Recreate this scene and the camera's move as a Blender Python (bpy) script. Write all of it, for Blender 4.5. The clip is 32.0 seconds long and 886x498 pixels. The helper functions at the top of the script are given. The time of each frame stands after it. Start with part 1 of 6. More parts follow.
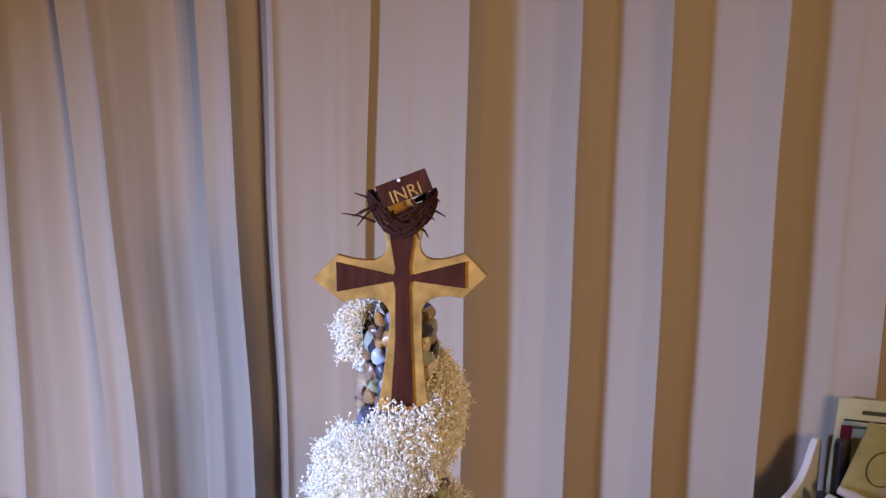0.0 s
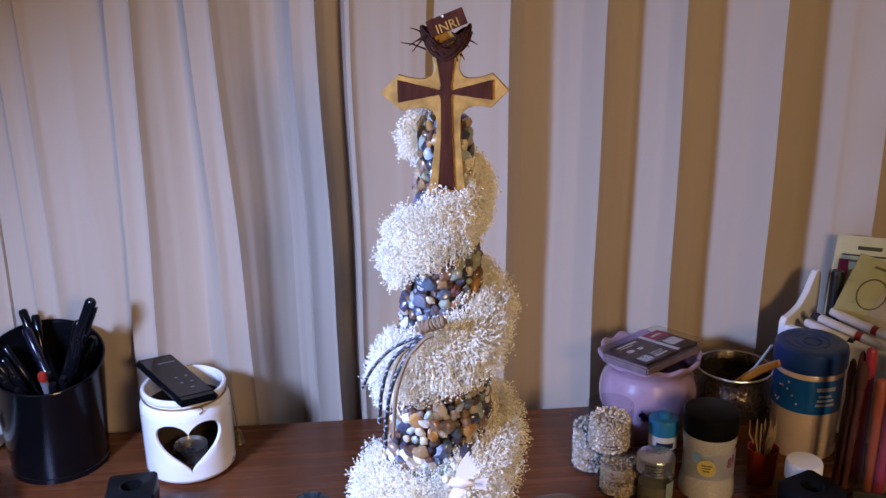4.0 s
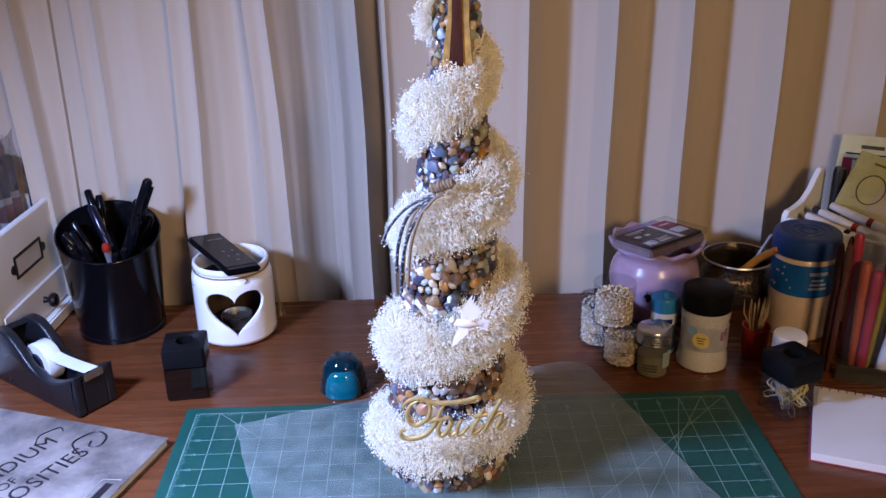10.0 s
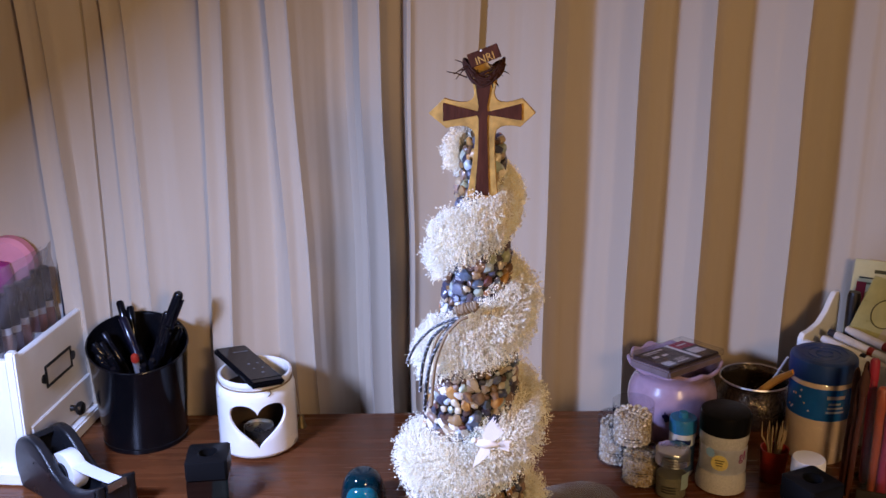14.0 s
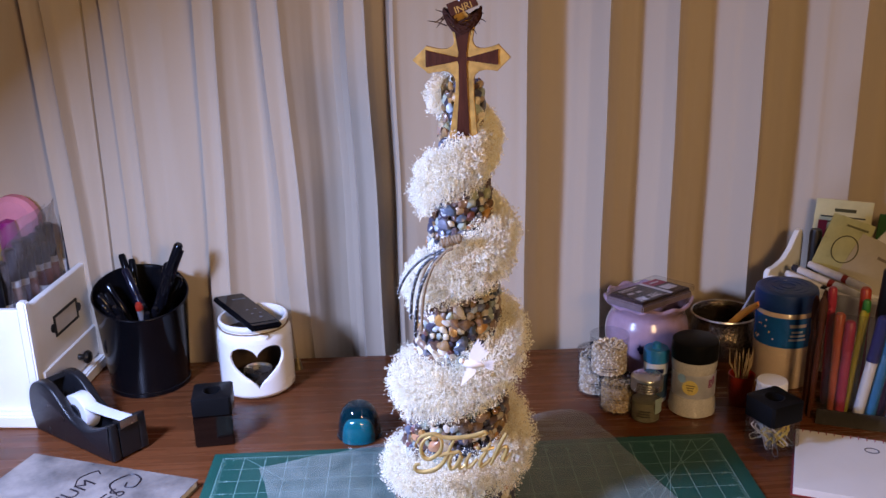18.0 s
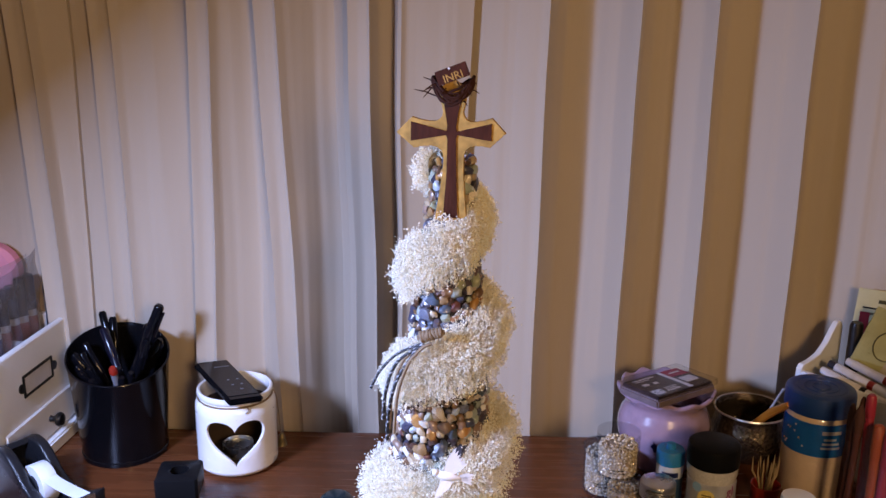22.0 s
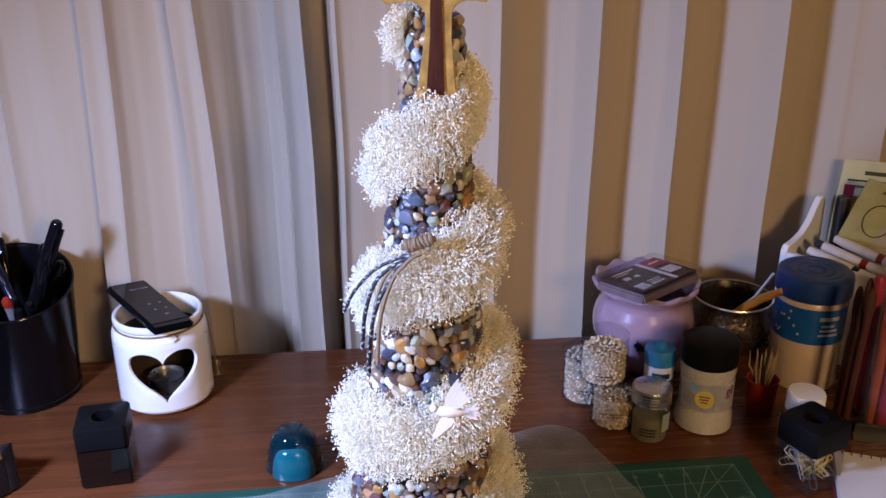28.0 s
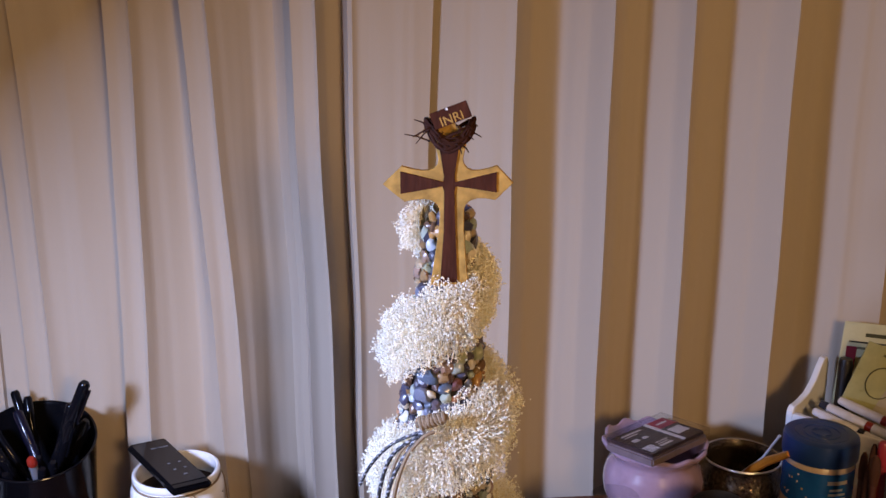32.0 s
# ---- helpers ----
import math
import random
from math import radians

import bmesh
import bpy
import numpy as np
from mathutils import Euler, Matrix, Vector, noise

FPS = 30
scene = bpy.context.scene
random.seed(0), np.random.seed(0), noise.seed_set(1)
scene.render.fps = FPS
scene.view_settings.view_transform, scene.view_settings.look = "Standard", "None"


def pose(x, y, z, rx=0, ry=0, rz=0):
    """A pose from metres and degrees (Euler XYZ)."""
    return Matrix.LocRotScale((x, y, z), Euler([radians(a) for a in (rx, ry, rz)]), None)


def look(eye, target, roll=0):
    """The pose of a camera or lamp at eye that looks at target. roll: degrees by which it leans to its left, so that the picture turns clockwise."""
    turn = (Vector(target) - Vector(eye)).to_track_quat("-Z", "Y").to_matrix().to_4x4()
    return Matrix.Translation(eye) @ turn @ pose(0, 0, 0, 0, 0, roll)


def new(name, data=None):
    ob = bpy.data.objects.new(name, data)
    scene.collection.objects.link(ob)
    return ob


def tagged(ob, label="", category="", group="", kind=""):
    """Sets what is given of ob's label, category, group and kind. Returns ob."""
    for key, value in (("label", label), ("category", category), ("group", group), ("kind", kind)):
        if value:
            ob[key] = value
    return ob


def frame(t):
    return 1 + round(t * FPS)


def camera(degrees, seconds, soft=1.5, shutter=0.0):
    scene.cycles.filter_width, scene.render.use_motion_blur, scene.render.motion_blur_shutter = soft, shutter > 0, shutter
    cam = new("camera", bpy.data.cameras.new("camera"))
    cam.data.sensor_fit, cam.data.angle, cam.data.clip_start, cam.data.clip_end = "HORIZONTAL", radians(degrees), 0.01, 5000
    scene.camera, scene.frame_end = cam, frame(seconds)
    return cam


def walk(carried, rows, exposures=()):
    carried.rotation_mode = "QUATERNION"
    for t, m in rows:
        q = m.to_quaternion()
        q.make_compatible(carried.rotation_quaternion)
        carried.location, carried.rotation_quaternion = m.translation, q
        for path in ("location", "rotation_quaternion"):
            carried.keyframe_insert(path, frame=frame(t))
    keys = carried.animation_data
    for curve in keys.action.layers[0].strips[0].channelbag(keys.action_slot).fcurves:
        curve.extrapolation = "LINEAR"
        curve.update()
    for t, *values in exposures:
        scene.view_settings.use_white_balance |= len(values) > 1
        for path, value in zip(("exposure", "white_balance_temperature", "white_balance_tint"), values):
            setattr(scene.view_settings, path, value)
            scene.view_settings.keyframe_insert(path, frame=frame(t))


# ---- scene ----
cam = camera(50.7, 32.0)
PATH = [
    (0, (0.009, -0.004, 0.595), (-0.015, 1.948, 0.161), 0.1),
    (0.5, (0.015, -0.041, 0.584), (-0.059, 1.912, 0.159), 0.2),
    (1, (0.017, -0.074, 0.592), (-0.093, 1.849, 0.052), 0.1),
    (1.5, (0.018, -0.083, 0.58), (-0.11, 1.814, -0.041), -0.2),
    (2, (0.018, -0.092, 0.571), (-0.113, 1.79, -0.092), -0.4),
    (2.5, (0.021, -0.102, 0.567), (-0.123, 1.777, -0.102), -0.8),
    (3, (0.034, -0.134, 0.567), (-0.128, 1.751, -0.083), -0.8),
    (3.5, (0.042, -0.166, 0.578), (-0.145, 1.719, -0.065), -0.7),
    (5.5, (0.013, -0.21, 0.586), (-0.064, 1.676, -0.076), -1.2),
    (6, (0.015, -0.215, 0.587), (-0.13, 1.671, -0.062), -1.9),
    (6.5, (0.02, -0.234, 0.593), (-0.136, 1.663, -0.019), -1.8),
    (7, (0.029, -0.259, 0.597), (-0.104, 1.65, 0.015), -1.4),
    (7.5, (0.056, -0.274, 0.6), (-0.171, 1.631, 0.032), -1.2),
    (8, (0.074, -0.285, 0.593), (-0.249, 1.606, 0.027), -1.1),
    (8.5, (0.081, -0.292, 0.584), (-0.243, 1.583, -0.031), -1.0),
    (9, (0.081, -0.296, 0.574), (-0.213, 1.563, -0.104), -0.8),
    (9.5, (0.082, -0.294, 0.568), (-0.2, 1.542, -0.173), -0.9),
    (10, (0.08, -0.294, 0.565), (-0.189, 1.528, -0.214), -1.0),
    (10.5, (0.079, -0.296, 0.565), (-0.202, 1.533, -0.194), -0.9),
    (11, (0.076, -0.299, 0.569), (-0.214, 1.537, -0.17), -0.6),
    (11.5, (0.074, -0.299, 0.572), (-0.221, 1.55, -0.132), -0.3),
    (12, (0.072, -0.298, 0.576), (-0.226, 1.56, -0.102), -0.4),
    (12.5, (0.074, -0.299, 0.583), (-0.227, 1.57, -0.065), -0.6),
    (13, (0.074, -0.302, 0.59), (-0.226, 1.578, -0.024), -0.5),
    (13.5, (0.074, -0.306, 0.591), (-0.227, 1.585, 0.014), -0.3),
    (15.5, (0.088, -0.371, 0.575), (-0.264, 1.518, 0.019), -0.9),
    (16, (0.071, -0.378, 0.586), (-0.248, 1.511, 0.01), -1.6),
    (16.5, (0.075, -0.376, 0.58), (-0.177, 1.513, -0.025), -1.5),
    (17, (0.081, -0.381, 0.576), (-0.134, 1.506, -0.049), -0.9),
    (17.5, (0.082, -0.384, 0.577), (-0.17, 1.496, -0.057), -1.0),
    (18, (0.086, -0.393, 0.577), (-0.19, 1.487, -0.047), -1.4),
    (18.5, (0.09, -0.396, 0.593), (-0.214, 1.491, 0.004), -1.5),
    (19, (0.095, -0.394, 0.595), (-0.187, 1.514, 0.063), -1.3),
    (19.5, (0.099, -0.375, 0.59), (-0.153, 1.539, 0.065), -1.0),
    (20, (0.099, -0.345, 0.589), (-0.155, 1.565, 0.053), -0.5),
    (20.5, (0.101, -0.315, 0.586), (-0.176, 1.588, 0.034), -0.4),
    (21, (0.105, -0.293, 0.594), (-0.204, 1.601, 0.03), -0.1),
    (21.5, (0.122, -0.288, 0.594), (-0.209, 1.605, 0.038), 0.5),
    (22, (0.123, -0.278, 0.593), (-0.25, 1.609, 0.044), 0.6),
    (22.5, (0.113, -0.27, 0.598), (-0.279, 1.613, 0.052), -0.1),
    (23, (0.099, -0.235, 0.598), (-0.231, 1.659, 0.048), -0.3),
    (23.5, (0.071, -0.208, 0.598), (-0.184, 1.695, 0.041), -0.8),
    (24, (0.046, -0.178, 0.598), (-0.149, 1.733, 0.043), -1.6),
    (24.5, (0.038, -0.15, 0.595), (-0.053, 1.766, 0.031), -0.9),
    (26.5, (0.037, -0.145, 0.568), (-0.06, 1.741, -0.09), -0.2),
    (27, (0.033, -0.148, 0.561), (-0.081, 1.724, -0.135), -0.0),
    (27.5, (0.037, -0.149, 0.554), (-0.092, 1.707, -0.179), -0.2),
    (28, (0.032, -0.142, 0.548), (-0.107, 1.699, -0.222), -0.2),
    (28.5, (0.03, -0.145, 0.541), (-0.108, 1.681, -0.261), -0.0),
    (29, (0.03, -0.149, 0.532), (-0.113, 1.661, -0.306), 0.2),
    (29.5, (0.03, -0.146, 0.524), (-0.116, 1.642, -0.36), 0.4),
    (30, (0.033, -0.148, 0.525), (-0.127, 1.619, -0.397), 0.2),
    (30.5, (0.034, -0.151, 0.538), (-0.144, 1.633, -0.349), 0.0),
    (31, (0.033, -0.158, 0.562), (-0.167, 1.69, -0.176), -0.5),
    (31.5, (0.033, -0.165, 0.585), (-0.163, 1.742, 0.013), -0.2),
    (32, (0.035, -0.17, 0.595), (-0.139, 1.757, 0.09), -0.2),
]
# the clip's own white balance drifts a little
BALANCE = [(0, 6400), (3.5, 6050), (7, 6400), (11, 6000), (13, 6500), (16, 6600), (18, 6700), (19, 7100), (21, 6700), (24, 6700), (27, 6700), (30, 6700), (31, 7200), (32, 7300)]
walk(cam, [(t, look(eye, target, roll)) for t, eye, target, roll in PATH], [(t, 0.76, kelvin + 380, 12) for t, kelvin in BALANCE])

# ---- world, sun and lamps ----
YAW = 10.1                      # turn of the desk, the curtain and the room
DESK = pose(0, 0, 0, 0, 0, YAW)

world = bpy.data.worlds.new("sky")
world.use_nodes = True
scene.world = world
_sky = world.node_tree.nodes.new("ShaderNodeTexSky")
_sky.sky_type, _sky.sun_disc = "NISHITA", False
_sky.sun_elevation, _sky.sun_rotation = radians(30), radians(250)
world.node_tree.links.new(_sky.outputs[0], world.node_tree.nodes["Background"].inputs[0])
world.node_tree.nodes["Background"].inputs[1].default_value = 0.06


def area(name, eye, target, sx, sy, watts, colour):
    data = bpy.data.lights.new(name, "AREA")
    data.shape, data.size, data.size_y, data.energy, data.color = "RECTANGLE", sx, sy, watts, colour
    ob = new(name, data)
    ob.matrix_world = DESK @ look(eye, target)
    return ob


# a cool white desk lamp beside the camera, shaded above, and a warm lamp of the room behind it
area("desk_lamp_light", (-0.485, 0.235, 0.475), (0.075, 0.205, -0.277), 0.11, 0.11, 10.9, (0.385, 0.535, 1.08))
area("room_lamp_light", (0.48, -0.80, 0.76), (0.10, 0.65, 0.25), 0.25, 0.25, 6.2, (1.0, 0.68, 0.37))


# ---- materials ----
def mat(name, col, rough=0.5, metal=0.0, var=0.15, scale=30.0, bump=0.15, fine=300.0, trans=0.0, coat=0.0, ior=1.45,
        sheen=0.0, rvar=0.1, stretch=(1, 1, 1), col2=None, raw=False):
    """A surface with two scales of colour change, uneven gloss and fine relief."""
    if max(col) < 0.62 and not raw:
        col = tuple(c * (0.35 if max(col) < 0.04 else 0.62) for c in col)
        col2 = tuple(c * 0.62 for c in col2) if col2 else None
    m = bpy.data.materials.new(name)
    m.use_nodes = True
    nt = m.node_tree
    b = nt.nodes["Principled BSDF"]
    co = nt.nodes.new("ShaderNodeTexCoord")
    mp = nt.nodes.new("ShaderNodeMapping")
    mp.inputs["Scale"].default_value = stretch
    nt.links.new(co.outputs["Object"], mp.inputs[0])
    n1 = nt.nodes.new("ShaderNodeTexNoise")
    n1.inputs["Scale"].default_value, n1.inputs["Detail"].default_value = scale, 6
    n2 = nt.nodes.new("ShaderNodeTexNoise")
    n2.inputs["Scale"].default_value, n2.inputs["Detail"].default_value = fine, 4
    for n in (n1, n2):
        nt.links.new(mp.outputs[0], n.inputs["Vector"])
    mixer = nt.nodes.new("ShaderNodeMix")
    mixer.data_type = "RGBA"
    lo = tuple(c * (1 - var) for c in col) if col2 is None else col2
    hi = tuple(min(1, c * (1 + var)) for c in col)
    mixer.inputs[6].default_value, mixer.inputs[7].default_value = (*lo, 1), (*hi, 1)
    add = nt.nodes.new("ShaderNodeMath")
    add.operation = "MULTIPLY_ADD"
    add.inputs[1].default_value, add.inputs[2].default_value = 0.35, 0.0
    nt.links.new(n2.outputs[0], add.inputs[0])
    sm = nt.nodes.new("ShaderNodeMath")
    sm.operation = "MULTIPLY_ADD"
    sm.inputs[1].default_value = 1.9
    sub = nt.nodes.new("ShaderNodeMath")
    sub.operation = "ADD"
    sub.inputs[1].default_value = -0.6
    nt.links.new(n1.outputs[0], sm.inputs[0])
    nt.links.new(add.outputs[0], sm.inputs[2])
    nt.links.new(sm.outputs[0], sub.inputs[0])
    sub.use_clamp = True
    nt.links.new(sub.outputs[0], mixer.inputs[0])
    nt.links.new(mixer.outputs[2], b.inputs["Base Color"])
    mr = nt.nodes.new("ShaderNodeMapRange")
    mr.inputs[3].default_value, mr.inputs[4].default_value = max(0.02, rough - rvar), min(1, rough + rvar)
    nt.links.new(n1.outputs[0], mr.inputs[0])
    nt.links.new(mr.outputs[0], b.inputs["Roughness"])
    b.inputs["Metallic"].default_value = metal
    b.inputs["Transmission Weight"].default_value = trans
    b.inputs["IOR"].default_value = ior
    b.inputs["Coat Weight"].default_value = coat
    b.inputs["Sheen Weight"].default_value = sheen
    if bump:
        bp = nt.nodes.new("ShaderNodeBump")
        bp.inputs["Strength"].default_value, bp.inputs["Distance"].default_value = bump, 0.002
        nt.links.new(n2.outputs[0], bp.inputs["Height"])
        nt.links.new(bp.outputs[0], b.inputs["Normal"])
    return m


def ramp_mat(name, stops, rough, coat=0.6, island=False, bump=0.1, low=0.55, high=1.2):
    """Colours picked per object, or per loose piece of a joined mesh."""
    m = mat(name, (0.5, 0.5, 0.5), rough, bump=bump, coat=coat)
    nt = m.node_tree
    b = nt.nodes["Principled BSDF"]
    src = nt.nodes.new("ShaderNodeNewGeometry" if island else "ShaderNodeObjectInfo")
    ramp = nt.nodes.new("ShaderNodeValToRGB")
    ramp.color_ramp.interpolation = "CONSTANT"
    el = ramp.color_ramp.elements
    while len(el) < len(stops):
        el.new(0.5)
    for k, c in enumerate(stops):
        el[k].position, el[k].color = k / len(stops), (*c, 1)
    nt.links.new(src.outputs["Random Per Island" if island else "Random"], ramp.inputs[0])
    mul = nt.nodes.new("ShaderNodeMix")
    mul.data_type, mul.blend_type = "RGBA", "MULTIPLY"
    mul.inputs[0].default_value = 0.8
    tone = nt.nodes.new("ShaderNodeMapRange")
    tone.inputs[1].default_value, tone.inputs[2].default_value = 0.3, 0.7
    tone.inputs[3].default_value, tone.inputs[4].default_value = low, high
    noise_node = next(n for n in nt.nodes if n.type == "TEX_NOISE")
    nt.links.new(noise_node.outputs[0], tone.inputs[0])
    nt.links.new(ramp.outputs[0], mul.inputs[6])
    nt.links.new(tone.outputs[0], mul.inputs[7])
    nt.links.new(mul.outputs[2], b.inputs["Base Color"])
    return m


PEBBLES = [(0.56, 0.49, 0.40), (0.10, 0.06, 0.05), (0.36, 0.27, 0.17), (0.20, 0.13, 0.09), (0.28, 0.18, 0.13), (0.05, 0.05, 0.07),
           (0.72, 0.69, 0.64), (0.28, 0.31, 0.27), (0.38, 0.42, 0.45), (0.15, 0.06, 0.055), (0.40, 0.20, 0.06), (0.50, 0.42, 0.30),
           (0.09, 0.07, 0.08), (0.32, 0.36, 0.29), (0.46, 0.22, 0.11), (0.12, 0.13, 0.17), (0.24, 0.14, 0.06), (0.04, 0.03, 0.04), (0.30, 0.31, 0.20), (0.05, 0.05, 0.08), (0.09, 0.05, 0.04), (0.13, 0.07, 0.04), (0.07, 0.09, 0.12)]
m_pebble = ramp_mat("polished_pebble", PEBBLES, 0.3, coat=0.35, island=False, low=0.7, high=1.25)
m_pebble_joined = ramp_mat("polished_pebble_joined", PEBBLES, 0.3, coat=0.35, island=True, low=0.7, high=1.25)
m_flower = ramp_mat("dried_floret", [(0.86, 0.81, 0.67), (0.90, 0.88, 0.79), (0.82, 0.72, 0.49), (0.88, 0.85, 0.75)], 0.5, coat=0.12, island=True, low=0.92, high=1.1)
m_stem = mat("dried_stem", (0.82, 0.75, 0.57), 0.7)
m_core = mat("dark_glue", (0.035, 0.025, 0.02), 0.4)
m_curtain = mat("curtain_fabric", (0.468, 0.382, 0.286), 0.8, raw=True, var=0.04, scale=6, bump=0.06, fine=900, sheen=0.2, stretch=(1, 1, 0.3))
m_wood = mat("desk_veneer", (0.185, 0.056, 0.019), 0.27, var=0.3, scale=9, bump=0.04, fine=60, stretch=(0.6, 9, 1), rvar=0.08)
m_wall = mat("wall_paint", (0.40, 0.33, 0.26), 0.85, var=0.04, scale=4)
m_ceiling = mat("ceiling_paint", (0.75, 0.73, 0.7), 0.9, var=0.03, scale=4)
m_carpet = mat("carpet", (0.24, 0.2, 0.16), 0.95, scale=60)
m_mat = mat("mat_green", (0.010, 0.105, 0.080), 0.42, var=0.12, scale=25, bump=0.25, fine=1500)
m_line = mat("mat_print", (0.30, 0.52, 0.46), 0.55, var=0.15, scale=80)
m_black = mat("black_plastic", (0.010, 0.010, 0.013), 0.15, var=0.2, bump=0.03, ior=1.33)
m_blackmatte = mat("black_matte_plastic", (0.016, 0.016, 0.018), 0.38, bump=0.1, fine=1200, ior=1.16)
m_dispenser = mat("charcoal_plastic", (0.026, 0.028, 0.034), 0.30, bump=0.2, fine=1400)
m_white = mat("white_paint", (0.80, 0.80, 0.79), 0.4, var=0.04, bump=0.05)
m_ceramic = mat("white_glaze", (0.80, 0.79, 0.77), 0.25, var=0.05, bump=0.05, coat=0.4)
m_inside = mat("dark_brown_inside", (0.10, 0.065, 0.045), 0.6, scale=60)
m_gold = mat("gold_paint", (0.40, 0.225, 0.052), 0.55, raw=True, var=0.5, scale=90, metal=0.25)
m_goldmetal = mat("gold_metal", (0.66, 0.45, 0.17), 0.38, metal=0.6, scale=150)
m_brown = mat("brown_ink_wood", (0.085, 0.024, 0.012), 0.6, var=0.45, scale=90, stretch=(2, 1, 0.4), ior=1.2)
m_twig = mat("twig_bark", (0.06, 0.020, 0.012), 0.7, scale=200, bump=0.5, ior=1.2)
m_cord = mat("brown_cord", (0.36, 0.25, 0.15), 0.8, scale=300, bump=0.5, fine=900)
m_darkcord = mat("dark_cord", (0.02, 0.018, 0.025), 0.6, scale=300)
m_dove = mat("white_resin", (0.85, 0.80, 0.76), 0.5, bump=0.2, fine=500)
m_glass = mat("clear_glass", (0.08, 0.085, 0.085), 0.06, trans=0.0, var=0.02, bump=0.0, rvar=0.02)
m_clear = mat("clear_plastic", (0.08, 0.08, 0.09), 0.10, trans=0.0, var=0.03, bump=0.02, rvar=0.03)
m_teal = mat("teal_glass", (0.0, 0.045, 0.065), 0.05, trans=0.4, var=0.1, bump=0.0, rvar=0.02, coat=0.5)
m_paper = mat("white_paper", (0.66, 0.65, 0.64), 0.85, var=0.03, bump=0.05)
m_red = mat("red_plastic", (0.42, 0.03, 0.015), 0.35)
m_silver = mat("brushed_metal", (0.62, 0.61, 0.58), 0.28, metal=1.0, var=0.1)
m_blue = mat("blue_plastic", (0.010, 0.042, 0.17), 0.38, raw=True, bump=0.12, fine=700)
m_bluelabel = mat("blue_label", (0.016, 0.18, 0.58), 0.22, coat=0.5, raw=True)
m_sand = mat("beige_powder", (0.56, 0.45, 0.33), 0.8, bump=0.3, fine=1500)
m_lilac = mat("lilac_glaze", (0.56, 0.38, 0.50), 0.24, var=0.12, scale=60, coat=1.0, bump=0, fine=120, rvar=0.04)
m_lilac.node_tree.nodes["Principled BSDF"].inputs["Coat Roughness"].default_value = 0.16
m_wax = mat("tracing_paper", (0.50, 0.58, 0.56), 0.36, var=0.42, scale=38, trans=0.0, bump=0.15, fine=120)


def see_through(m, share):
    """Lets a share of the light straight through a thin sheet."""
    nt = m.node_tree
    out = next(n for n in nt.nodes if n.type == "OUTPUT_MATERIAL")
    clear = nt.nodes.new("ShaderNodeBsdfTransparent")
    mixer = nt.nodes.new("ShaderNodeMixShader")
    mixer.inputs[0].default_value = share
    nt.links.new(nt.nodes["Principled BSDF"].outputs[0], mixer.inputs[1])
    nt.links.new(clear.outputs[0], mixer.inputs[2])
    nt.links.new(mixer.outputs[0], out.inputs[0])


see_through(m_wax, 0.67)
see_through(m_clear, 0.87)
see_through(m_glass, 0.84)


# ---- mesh helpers ----
def mesh_of(name, bm, material, smooth=True):
    me = bpy.data.meshes.new(name)
    bmesh.ops.recalc_face_normals(bm, faces=bm.faces)
    for f in bm.faces:
        f.smooth = smooth
    bm.to_mesh(me)
    bm.free()
    me.materials.append(material)
    if smooth:
        me.set_sharp_from_angle(angle=radians(38))
    return me


def part(name, bm, material, parent=None, label="", at=None, smooth=True):
    ob = new(name, mesh_of(name, bm, material, smooth) if isinstance(bm, bmesh.types.BMesh) else bm)
    if parent:
        ob.parent = parent
    if at is not None:
        ob.matrix_basis = at
    if label:
        ob["label"] = label
    return ob


def thing(name, x, y, z=0.0, turn=0.0, label="", category="", group=""):
    ob = new(name)
    ob.empty_display_size = 0.02
    ob.matrix_basis = pose(x, y, z, 0, 0, turn)
    return tagged(ob, label, category, group)


def lathe(profile, seg=48):
    bm = bmesh.new()
    rings = []
    for r, z in profile:
        if r < 1e-6:
            rings.append([bm.verts.new((0, 0, z))])
        else:
            rings.append([bm.verts.new((r * math.cos(2 * math.pi * k / seg), r * math.sin(2 * math.pi * k / seg), z)) for k in range(seg)])
    for a, b in zip(rings, rings[1:]):
        for k in range(seg):
            j = (k + 1) % seg
            if len(a) == 1 and len(b) == 1:
                continue
            if len(a) == 1:
                bm.faces.new((a[0], b[k], b[j]))
            elif len(b) == 1:
                bm.faces.new((a[k], a[j], b[0]))
            else:
                bm.faces.new((a[k], a[j], b[j], b[k]))
    return bm


def block(sx, sy, sz, x=0.0, y=0.0, z=0.0, bevel=0.002, m=None):
    """A box with rounded edges whose foot is at z."""
    bm = bmesh.new()
    bmesh.ops.create_cube(bm, size=1)
    for v in bm.verts:
        v.co = (v.co.x * sx + x, v.co.y * sy + y, (v.co.z + 0.5) * sz + z)
    if bevel:
        bmesh.ops.bevel(bm, geom=list(bm.edges), offset=min(bevel, 0.45 * min(sx, sy, sz)), segments=2, affect="EDGES")
    if m:
        bm.transform(m)
    return bm


